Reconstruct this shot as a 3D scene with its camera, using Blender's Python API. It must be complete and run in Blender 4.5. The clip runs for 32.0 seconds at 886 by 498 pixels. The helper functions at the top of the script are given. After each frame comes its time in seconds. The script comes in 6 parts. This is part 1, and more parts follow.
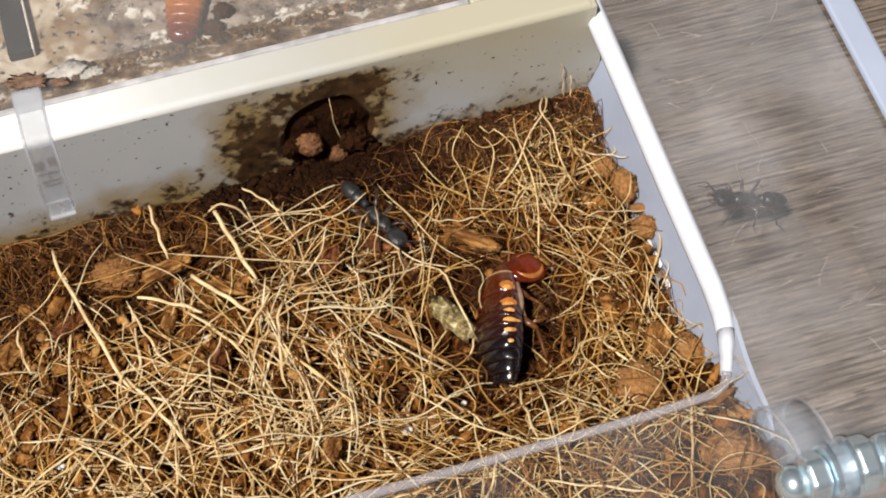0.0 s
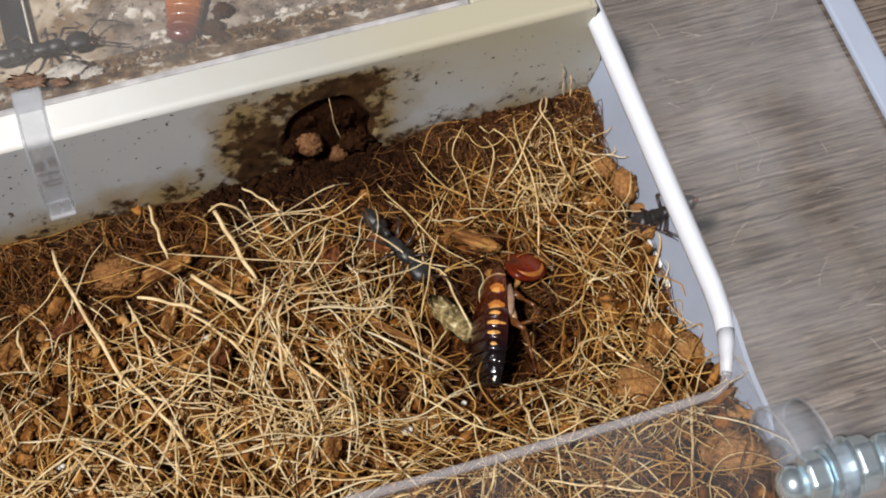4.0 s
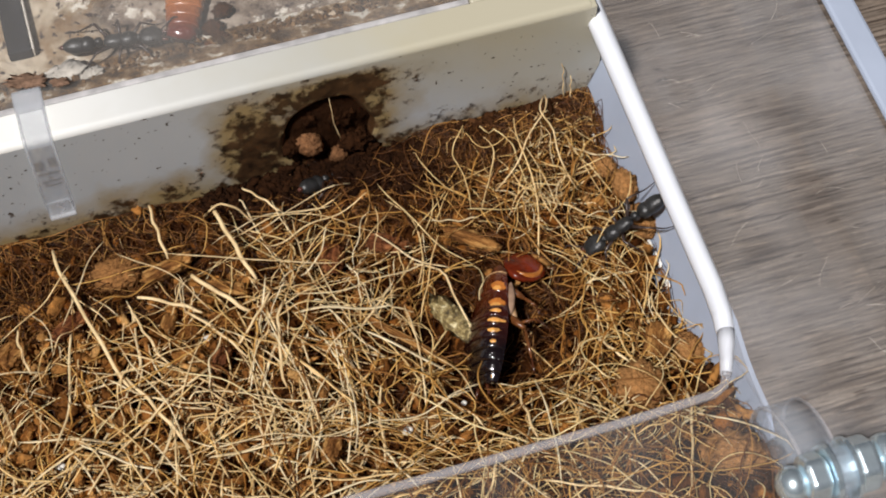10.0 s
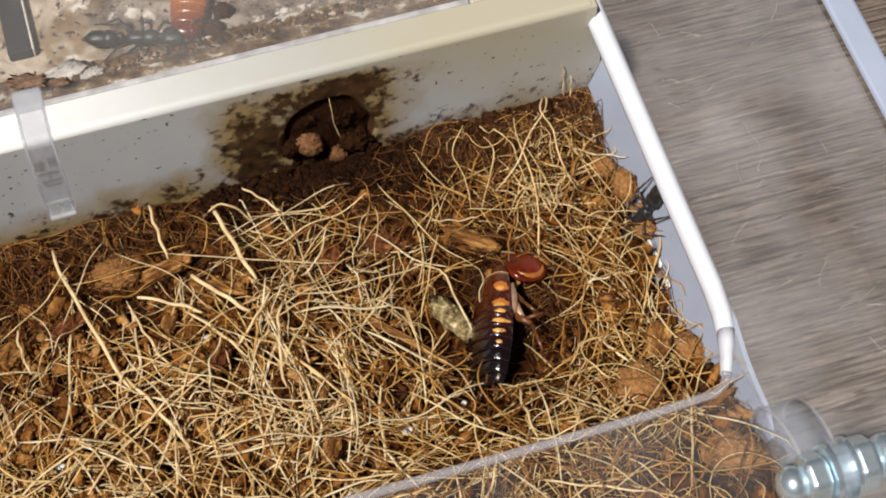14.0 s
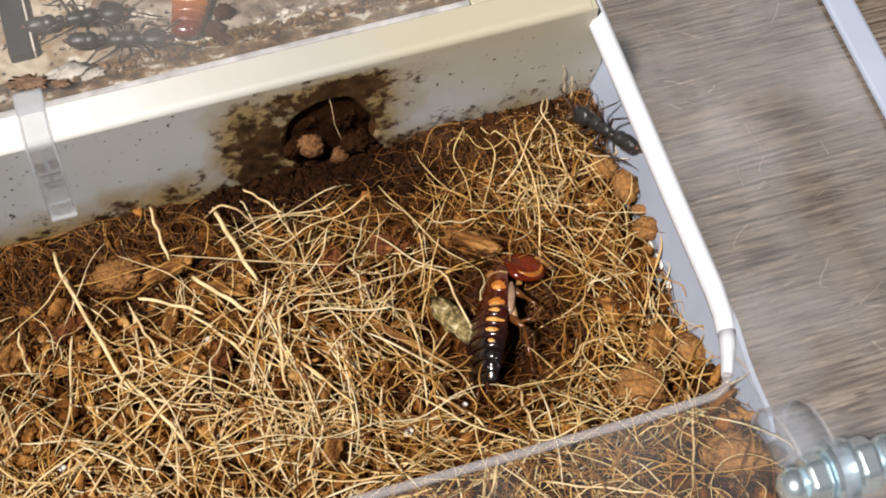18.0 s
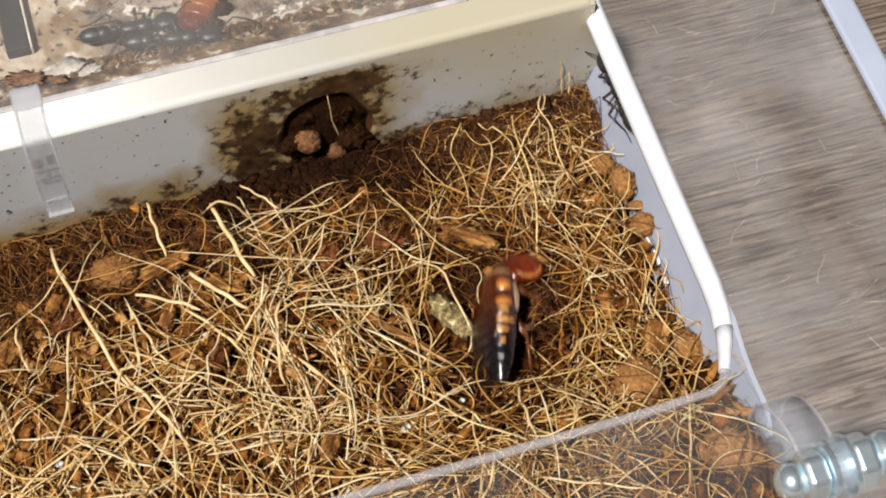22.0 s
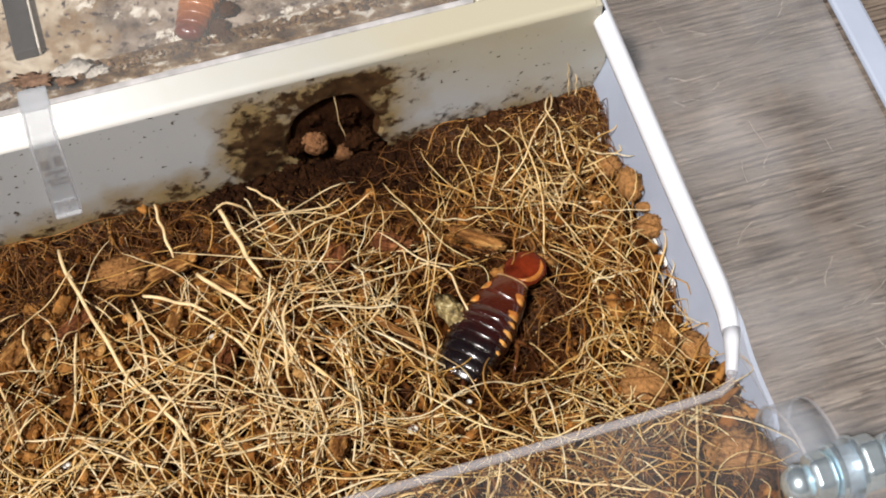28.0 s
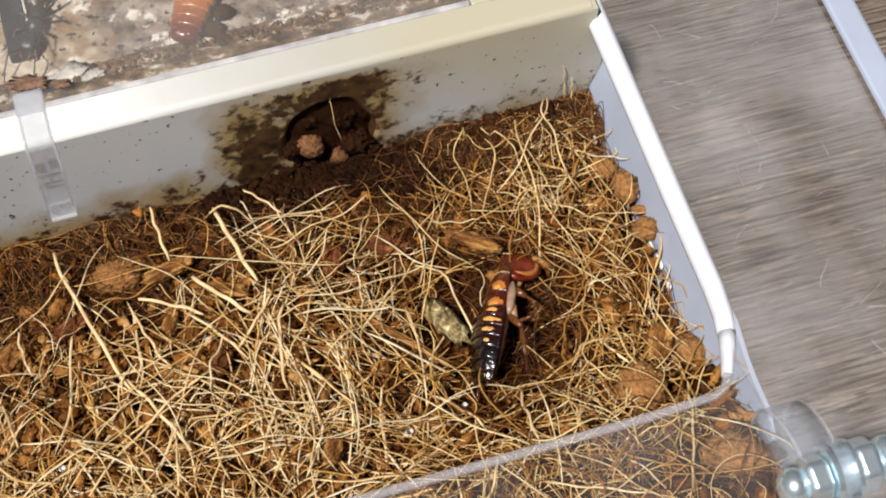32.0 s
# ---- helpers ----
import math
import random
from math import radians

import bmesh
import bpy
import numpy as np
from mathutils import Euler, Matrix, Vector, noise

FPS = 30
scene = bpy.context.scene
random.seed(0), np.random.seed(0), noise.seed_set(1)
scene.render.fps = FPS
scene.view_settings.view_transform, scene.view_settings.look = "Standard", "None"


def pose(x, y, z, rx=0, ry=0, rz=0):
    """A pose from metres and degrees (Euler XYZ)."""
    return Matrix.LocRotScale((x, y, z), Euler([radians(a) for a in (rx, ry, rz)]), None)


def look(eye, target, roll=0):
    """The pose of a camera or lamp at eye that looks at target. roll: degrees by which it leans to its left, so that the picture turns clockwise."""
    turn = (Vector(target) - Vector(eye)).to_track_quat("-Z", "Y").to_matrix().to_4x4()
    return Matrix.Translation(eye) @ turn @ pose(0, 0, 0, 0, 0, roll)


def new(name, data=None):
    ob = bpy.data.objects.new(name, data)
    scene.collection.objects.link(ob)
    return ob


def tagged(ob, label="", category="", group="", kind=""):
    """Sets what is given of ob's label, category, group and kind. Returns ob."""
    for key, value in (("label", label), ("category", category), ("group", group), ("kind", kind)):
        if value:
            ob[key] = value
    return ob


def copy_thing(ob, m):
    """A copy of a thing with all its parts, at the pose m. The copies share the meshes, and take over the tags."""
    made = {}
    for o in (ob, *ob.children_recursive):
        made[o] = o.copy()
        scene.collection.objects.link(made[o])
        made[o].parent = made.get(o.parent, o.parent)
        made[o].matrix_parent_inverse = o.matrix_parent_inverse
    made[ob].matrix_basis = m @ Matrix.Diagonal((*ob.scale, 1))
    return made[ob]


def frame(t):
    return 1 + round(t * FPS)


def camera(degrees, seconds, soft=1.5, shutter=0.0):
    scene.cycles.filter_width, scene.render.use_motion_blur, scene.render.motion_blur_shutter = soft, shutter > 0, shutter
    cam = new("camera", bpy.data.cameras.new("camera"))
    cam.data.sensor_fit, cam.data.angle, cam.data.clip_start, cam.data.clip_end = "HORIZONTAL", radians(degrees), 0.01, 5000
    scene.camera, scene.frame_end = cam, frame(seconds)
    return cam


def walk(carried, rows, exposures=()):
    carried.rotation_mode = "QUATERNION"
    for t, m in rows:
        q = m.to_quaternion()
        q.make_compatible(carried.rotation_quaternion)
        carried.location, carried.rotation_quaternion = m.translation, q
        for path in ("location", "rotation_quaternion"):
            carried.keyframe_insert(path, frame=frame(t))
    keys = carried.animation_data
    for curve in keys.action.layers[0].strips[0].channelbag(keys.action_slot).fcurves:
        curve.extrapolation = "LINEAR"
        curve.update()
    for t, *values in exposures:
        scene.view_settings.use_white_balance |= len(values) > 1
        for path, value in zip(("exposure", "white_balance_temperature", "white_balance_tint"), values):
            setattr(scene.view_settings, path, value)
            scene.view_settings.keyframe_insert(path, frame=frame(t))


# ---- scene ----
cam = camera(30.0, 32.0, soft=1.95, shutter=0.8)
walk(cam, [
    (0, pose(-0.05248, -0.12057, 0.25807, 29.58, -0.95, -17.52)),
    (16.5, pose(-0.05248, -0.12057, 0.25807, 29.58, -0.95, -17.52)),
    (17, pose(-0.05248, -0.12057, 0.25807, 29.61, -0.92, -17.50)),
    (17.5, pose(-0.05248, -0.12057, 0.25807, 29.61, -0.92, -17.50)),
    (18, pose(-0.05248, -0.12057, 0.25807, 29.63, -0.92, -17.50)),
    (18.5, pose(-0.05248, -0.12057, 0.25807, 29.61, -0.95, -17.52)),
    (19, pose(-0.05248, -0.12057, 0.25807, 29.61, -0.95, -17.52)),
    (20.5, pose(-0.05248, -0.12057, 0.25807, 29.61, -0.95, -17.52)),
    (21, pose(-0.05248, -0.12057, 0.25807, 29.58, -0.97, -17.53)),
    (21.5, pose(-0.05248, -0.12057, 0.25807, 29.49, -0.97, -17.53)),
    (22, pose(-0.05248, -0.12057, 0.25807, 29.49, -1.00, -17.55)),
    (22.5, pose(-0.05248, -0.12057, 0.25807, 29.49, -0.96, -17.52)),
    (23, pose(-0.05248, -0.12057, 0.25807, 29.49, -0.96, -17.52)),
    (23.5, pose(-0.05248, -0.12057, 0.25807, 29.55, -0.95, -17.52)),
    (24, pose(-0.05248, -0.12057, 0.25807, 29.52, -0.90, -17.49)),
    (24.5, pose(-0.05248, -0.12057, 0.25807, 29.49, -0.92, -17.50)),
    (25, pose(-0.05248, -0.12057, 0.25807, 29.61, -0.87, -17.47)),
    (25.5, pose(-0.05248, -0.12057, 0.25807, 29.52, -0.90, -17.49)),
    (27.5, pose(-0.05248, -0.12057, 0.25807, 29.49, -0.80, -17.44)),
    (28, pose(-0.05248, -0.12057, 0.25807, 29.54, -0.79, -17.43)),
    (28.5, pose(-0.05248, -0.12057, 0.25807, 29.55, -0.84, -17.46)),
    (29, pose(-0.05248, -0.12057, 0.25807, 29.58, -0.84, -17.46)),
    (29.5, pose(-0.05248, -0.12057, 0.25807, 29.40, -0.95, -17.52)),
    (30, pose(-0.05248, -0.12057, 0.25807, 29.61, -0.95, -17.52)),
    (30.5, pose(-0.05248, -0.12057, 0.25807, 29.61, -0.95, -17.52)),
    (31, pose(-0.05248, -0.12057, 0.25807, 29.49, -1.00, -17.55)),
    (31.5, pose(-0.05248, -0.12057, 0.25807, 29.55, -0.96, -17.52)),
    (32, pose(-0.05248, -0.12057, 0.25807, 29.64, -0.92, -17.50)),
], exposures=[(0.0, -0.15, 6300, 10), (1.0, -0.29, 6150, 10), (2.0, -0.42, 6150, 10), (11.0, -0.42, 6150, 10), (12.0, -0.30, 6300, 10), (14.5, -0.32, 6300, 10), (17.0, -0.27, 6350, 10), (18.0, -0.14, 6400, 10), (20.4, -0.13, 6400, 10), (21.0, -0.26, 6350, 10), (21.7, -0.13, 6400, 10), (23.0, -0.09, 6450, 10), (25.0, -0.13, 6450, 10), (28.2, -0.13, 6300, 10), (31.0, -0.12, 6150, 10), (32.0, -0.12, 6250, 10)])

# ---- light ----
SUN_FROM = Vector((-0.38, -0.30, 0.875)).normalized()
world = bpy.data.worlds.new("sky")
scene.world = world
world.use_nodes = True
wn = world.node_tree.nodes
sky = wn.new("ShaderNodeTexSky")
sky.sky_type, sky.sun_disc = "NISHITA", False
sky.sun_elevation = math.asin(SUN_FROM.z)
sky.sun_rotation = math.atan2(SUN_FROM.x, SUN_FROM.y)
sky.air_density, sky.dust_density = 0.7, 5.0
world.node_tree.links.new(sky.outputs[0], wn["Background"].inputs[0])
wn["Background"].inputs[1].default_value = 0.0145
sun = new("sun", bpy.data.lights.new("sun", "SUN"))
sun.data.energy, sun.data.angle, sun.data.color = 6.5, radians(4), (1.0, 0.93, 0.865)
sun.matrix_basis = look(SUN_FROM * 2, (0, 0, 0))

# ---- materials ----


def material(name, colour, rough=0.5, metal=0.0, spec=0.5):
    m = bpy.data.materials.new(name)
    m.use_nodes = True
    b = m.node_tree.nodes["Principled BSDF"]
    b.inputs["Base Color"].default_value = (*colour, 1)
    b.inputs["Roughness"].default_value = rough
    b.inputs["Metallic"].default_value = metal
    b.inputs["Specular IOR Level"].default_value = spec
    return m, m.node_tree.nodes, m.node_tree.links, b


def coords(n, l, stretch=(1, 1, 1), space="Object", turn=(0, 0, 0)):
    tc, mp = n.new("ShaderNodeTexCoord"), n.new("ShaderNodeMapping")
    mp.inputs["Scale"].default_value = stretch
    mp.inputs["Rotation"].default_value = turn
    l.new(tc.outputs[space], mp.inputs[0])
    return mp.outputs[0]


def noise_of(n, l, vec, scale, detail=4.0, rough=0.55):
    t = n.new("ShaderNodeTexNoise")
    t.inputs["Scale"].default_value, t.inputs["Detail"].default_value, t.inputs["Roughness"].default_value = scale, detail, rough
    if vec:
        l.new(vec, t.inputs["Vector"])
    return t.outputs["Fac"]


def ramp(n, l, fac, stops):
    r = n.new("ShaderNodeValToRGB")
    while len(r.color_ramp.elements) < len(stops):
        r.color_ramp.elements.new(0.5)
    for e, (p, c) in zip(r.color_ramp.elements, stops):
        e.position, e.color = p, (*c, 1) if len(c) == 3 else c
    l.new(fac, r.inputs[0])
    return r.outputs[0]


def mix(n, l, fac, a, b, how="MIX"):
    m = n.new("ShaderNodeMix")
    m.data_type, m.blend_type = "RGBA", how
    for s, v in ((m.inputs[0], fac), (m.inputs[6], a), (m.inputs[7], b)):
        if isinstance(v, (int, float)):
            s.default_value = v
        elif isinstance(v, tuple):
            s.default_value = (*v, 1)
        else:
            l.new(v, s)
    return m.outputs[2]


def maths(n, l, how, a, b=0.0):
    m = n.new("ShaderNodeMath")
    m.operation = how
    for s, v in ((m.inputs[0], a), (m.inputs[1], b)):
        if isinstance(v, (int, float)):
            s.default_value = v
        else:
            l.new(v, s)
    return m.outputs[0]


def bump(n, l, b, fac, strength, dist):
    k = n.new("ShaderNodeBump")
    k.inputs["Strength"].default_value, k.inputs["Distance"].default_value = strength, dist
    l.new(fac, k.inputs["Height"])
    l.new(k.outputs[0], b.inputs["Normal"])


def island(n):
    return n.new("ShaderNodeNewGeometry").outputs["Random Per Island"]


def mat_fibre(name, stops, rough=0.48):
    """Dry fibre, each of its own shade, that lets some light through."""
    m, n, l, b = material(name, (0.5, 0.35, 0.15), rough, 0, 0.3)
    c = ramp(n, l, island(n), stops)
    v = coords(n, l)
    spots = ramp(n, l, noise_of(n, l, v, 260, 3), [(0.35, (0.50, 0.38, 0.24)), (0.62, (1, 1, 1))])
    c = mix(n, l, 0.55, c, spots, "MULTIPLY")
    l.new(c, b.inputs["Base Color"])
    bump(n, l, b, noise_of(n, l, v, 4000, 2), 0.3, 0.0001)
    glow, both = n.new("ShaderNodeBsdfTranslucent"), n.new("ShaderNodeMixShader")
    l.new(mix(n, l, 1.0, c, (1.0, 0.78, 0.45), "MULTIPLY"), glow.inputs[0])
    both.inputs[0].default_value = 0.22
    l.new(b.outputs[0], both.inputs[1])
    l.new(glow.outputs[0], both.inputs[2])
    l.new(both.outputs[0], n["Material Output"].inputs[0])
    return m


def mat_crumb(name, stops):
    m, n, l, b = material(name, (0.2, 0.1, 0.04), 0.9, 0, 0.06)
    v = coords(n, l)
    c = ramp(n, l, island(n), stops)
    g = ramp(n, l, noise_of(n, l, v, 900, 5, 0.7), [(0.3, (0.35, 0.3, 0.25)), (0.55, (1, 1, 1)), (0.75, (1.5, 1.35, 1.1))])
    l.new(mix(n, l, 0.9, c, g, "MULTIPLY"), b.inputs["Base Color"])
    bump(n, l, b, noise_of(n, l, v, 1400, 5, 0.7), 0.9, 0.0006)
    return m


def mat_bark(name, lo, mid, hi):
    """Fibrous husk bark, streaked along its length."""
    m, n, l, b = material(name, mid, 0.8, 0, 0.12)
    v = coords(n, l, (170, 1300, 1300))
    f = noise_of(n, l, v, 1.0, 4, 0.65)
    patchy = ramp(n, l, noise_of(n, l, coords(n, l), 420, 4), [(0.35, (0.55, 0.50, 0.45)), (0.6, (1.1, 1.08, 1.02))])
    l.new(mix(n, l, 1.0, ramp(n, l, f, [(0.34, lo), (0.5, mid), (0.66, hi)]), patchy, "MULTIPLY"), b.inputs["Base Color"])
    bump(n, l, b, f, 0.9, 0.0005)
    return m


def mat_husk():
    """Crumpled olive husk with pale flecks and dark pits."""
    m, n, l, b = material("dry_husk", (0.28, 0.23, 0.12), 0.5, 0, 0.5)
    v = coords(n, l)
    f = noise_of(n, l, v, 780, 5, 0.7)
    l.new(ramp(n, l, f, [(0.34, (0.045, 0.032, 0.014)), (0.47, (0.22, 0.155, 0.055)), (0.56, (0.42, 0.33, 0.14)), (0.66, (0.86, 0.76, 0.48))]), b.inputs["Base Color"])
    bump(n, l, b, f, 1.0, 0.0009)
    return m


def mat_clear(name, haze, tint=(0.9, 0.93, 0.97), rough=0.08, smudge=0.0, gloss=0.06):
    """Clear acrylic sheet: see-through, a little gloss and the whitish haze of scratches and dust."""
    m = bpy.data.materials.new(name)
    m.use_nodes = True
    n, l = m.node_tree.nodes, m.node_tree.links
    n.remove(n["Principled BSDF"])
    clear, film, shine = n.new("ShaderNodeBsdfTransparent"), n.new("ShaderNodeBsdfDiffuse"), n.new("ShaderNodeBsdfGlossy")
    clear.inputs[0].default_value = (0.97, 0.975, 0.98, 1)
    film.inputs[0].default_value = (*tint, 1)
    shine.inputs["Roughness"].default_value = rough
    one, two = n.new("ShaderNodeMixShader"), n.new("ShaderNodeMixShader")
    if smudge:
        v = coords(n, l, (1, 0.7, 1))
        f = ramp(n, l, noise_of(n, l, v, 48, 5), [(0.40, (haze, haze, haze)), (0.68, (haze + smudge,) * 3)])
        l.new(f, one.inputs[0])
    else:
        one.inputs[0].default_value = haze
    two.inputs[0].default_value = gloss
    l.new(clear.outputs[0], one.inputs[1])
    l.new(film.outputs[0], one.inputs[2])
    l.new(one.outputs[0], two.inputs[1])
    l.new(shine.outputs[0], two.inputs[2])
    l.new(two.outputs[0], n["Material Output"].inputs[0])
    return m


def grain_coords(n, l, along, across):
    """Coordinates turned with the boards, then drawn out along them."""
    mp = n.new("ShaderNodeMapping")
    mp.inputs["Scale"].default_value = (along, across, along)
    l.new(coords(n, l, turn=(0, 0, radians(-GRAIN))), mp.inputs[0])
    return mp.outputs[0]


GRAIN = -0.4


def mat_wood():
    """Weathered boards: close parallel grain, short dark pores, pale worn ridges and greyed patches."""
    m, n, l, b = material("weathered_wood", (0.25, 0.2, 0.16), 0.65)
    v = coords(n, l)
    a = ramp(n, l, noise_of(n, l, grain_coords(n, l, 12, 240), 1.0, 3, 0.55), [(0.30, (0.115, 0.092, 0.073)), (0.50, (0.138, 0.112, 0.090)), (0.70, (0.158, 0.132, 0.109))])
    lines = noise_of(n, l, grain_coords(n, l, 62, 1500), 1.0, 0, 0.5)
    s = ramp(n, l, lines, [(0.28, (0.36, 0.31, 0.27)), (0.42, (0.80, 0.77, 0.74)), (0.54, (1.06, 1.06, 1.05)), (0.72, (1.46, 1.45, 1.42))])
    pores = ramp(n, l, noise_of(n, l, grain_coords(n, l, 200, 2000), 1.0, 0, 0.5), [(0.25, (0.34, 0.29, 0.25)), (0.34, (1, 1, 1)), (0.66, (1, 1, 1)), (0.75, (1.5, 1.48, 1.44))])
    saw = ramp(n, l, noise_of(n, l, grain_coords(n, l, 1500, 60), 1.0, 2, 0.5), [(0.40, (0.94, 0.93, 0.92)), (0.60, (1.05, 1.05, 1.05))])
    patch = ramp(n, l, noise_of(n, l, v, 36, 4), [(0.38, (0.25, 0.25, 0.25)), (0.60, (1.0, 1.0, 1.0))])
    big = ramp(n, l, noise_of(n, l, v, 17, 3), [(0.3, (0.88, 0.85, 0.83)), (0.7, (1.06, 1.06, 1.06))])
    c = mix(n, l, patch, a, mix(n, l, 1.0, a, s, "MULTIPLY"))
    c = mix(n, l, 0.9, c, pores, "MULTIPLY")
    cracks = ramp(n, l, noise_of(n, l, grain_coords(n, l, 30, 620), 1.0, 2, 0.5), [(0.33, (0.38, 0.31, 0.27)), (0.37, (1, 1, 1))])
    c = mix(n, l, 0.8, mix(n, l, 0.5, c, cracks, "MULTIPLY"), saw, "MULTIPLY")
    l.new(mix(n, l, 1.0, c, big, "MULTIPLY"), b.inputs["Base Color"])
    bump(n, l, b, lines, 0.5, 0.0004)
    return m


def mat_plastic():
    """Cream-white nest plastic: olive-brown filth round the entrance and along the foot, dark specks, yellowed top; the
    top's sunlit left end and the hole's shade are painted in.
    """
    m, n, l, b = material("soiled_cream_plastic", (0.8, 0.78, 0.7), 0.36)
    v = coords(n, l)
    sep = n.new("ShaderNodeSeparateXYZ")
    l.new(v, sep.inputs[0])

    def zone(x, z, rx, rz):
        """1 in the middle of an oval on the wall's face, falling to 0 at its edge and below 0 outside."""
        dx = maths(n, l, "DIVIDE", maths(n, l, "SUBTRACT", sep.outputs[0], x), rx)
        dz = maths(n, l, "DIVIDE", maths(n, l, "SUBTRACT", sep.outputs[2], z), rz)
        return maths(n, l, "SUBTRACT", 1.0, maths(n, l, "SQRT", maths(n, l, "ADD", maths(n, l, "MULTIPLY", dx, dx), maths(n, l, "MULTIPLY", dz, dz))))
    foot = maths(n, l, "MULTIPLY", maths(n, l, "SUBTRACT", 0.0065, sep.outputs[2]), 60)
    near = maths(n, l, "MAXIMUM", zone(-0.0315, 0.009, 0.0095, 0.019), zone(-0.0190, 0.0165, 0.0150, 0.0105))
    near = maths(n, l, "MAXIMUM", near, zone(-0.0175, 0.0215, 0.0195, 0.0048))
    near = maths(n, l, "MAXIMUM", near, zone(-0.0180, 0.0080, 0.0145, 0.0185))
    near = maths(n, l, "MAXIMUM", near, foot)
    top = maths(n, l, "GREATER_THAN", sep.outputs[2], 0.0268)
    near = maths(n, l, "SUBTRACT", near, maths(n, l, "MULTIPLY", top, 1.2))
    # Dark brown inside the hole paints its dirt and its shade together.
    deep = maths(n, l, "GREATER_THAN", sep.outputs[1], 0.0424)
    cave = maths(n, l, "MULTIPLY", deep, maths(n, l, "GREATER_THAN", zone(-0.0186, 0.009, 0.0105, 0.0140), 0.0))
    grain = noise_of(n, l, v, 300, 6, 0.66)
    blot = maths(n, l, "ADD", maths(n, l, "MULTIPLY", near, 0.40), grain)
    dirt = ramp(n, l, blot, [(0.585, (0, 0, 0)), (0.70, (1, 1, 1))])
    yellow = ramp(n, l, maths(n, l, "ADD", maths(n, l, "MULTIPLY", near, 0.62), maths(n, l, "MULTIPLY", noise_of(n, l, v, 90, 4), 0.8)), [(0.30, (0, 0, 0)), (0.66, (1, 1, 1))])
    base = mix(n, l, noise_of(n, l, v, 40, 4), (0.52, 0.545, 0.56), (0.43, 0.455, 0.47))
    # Top's left end is painted near-white for the strong sunlight on it.
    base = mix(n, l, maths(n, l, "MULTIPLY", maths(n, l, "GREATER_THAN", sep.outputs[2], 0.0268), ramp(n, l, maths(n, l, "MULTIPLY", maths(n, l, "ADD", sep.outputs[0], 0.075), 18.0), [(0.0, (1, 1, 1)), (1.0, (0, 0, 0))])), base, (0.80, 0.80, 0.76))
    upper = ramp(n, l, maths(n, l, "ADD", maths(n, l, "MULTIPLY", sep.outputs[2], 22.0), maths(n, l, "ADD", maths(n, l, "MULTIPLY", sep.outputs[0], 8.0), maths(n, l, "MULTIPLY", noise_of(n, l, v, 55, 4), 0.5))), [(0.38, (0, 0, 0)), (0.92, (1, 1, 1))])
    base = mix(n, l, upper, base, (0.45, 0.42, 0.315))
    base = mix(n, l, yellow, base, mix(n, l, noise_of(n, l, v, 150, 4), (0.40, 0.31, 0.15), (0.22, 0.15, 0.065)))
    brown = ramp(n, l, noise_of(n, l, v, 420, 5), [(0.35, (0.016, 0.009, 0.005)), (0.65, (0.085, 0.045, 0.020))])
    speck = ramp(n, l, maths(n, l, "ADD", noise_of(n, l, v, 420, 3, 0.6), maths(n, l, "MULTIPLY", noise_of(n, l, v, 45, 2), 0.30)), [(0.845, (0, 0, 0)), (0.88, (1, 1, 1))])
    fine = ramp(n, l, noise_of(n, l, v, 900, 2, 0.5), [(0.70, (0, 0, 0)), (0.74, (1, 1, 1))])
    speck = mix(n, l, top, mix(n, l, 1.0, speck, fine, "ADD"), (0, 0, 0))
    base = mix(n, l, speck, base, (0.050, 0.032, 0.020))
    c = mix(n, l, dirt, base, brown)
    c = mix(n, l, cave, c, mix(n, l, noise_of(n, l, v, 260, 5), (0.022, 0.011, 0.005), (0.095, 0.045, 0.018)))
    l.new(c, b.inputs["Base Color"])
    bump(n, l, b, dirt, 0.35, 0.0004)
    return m


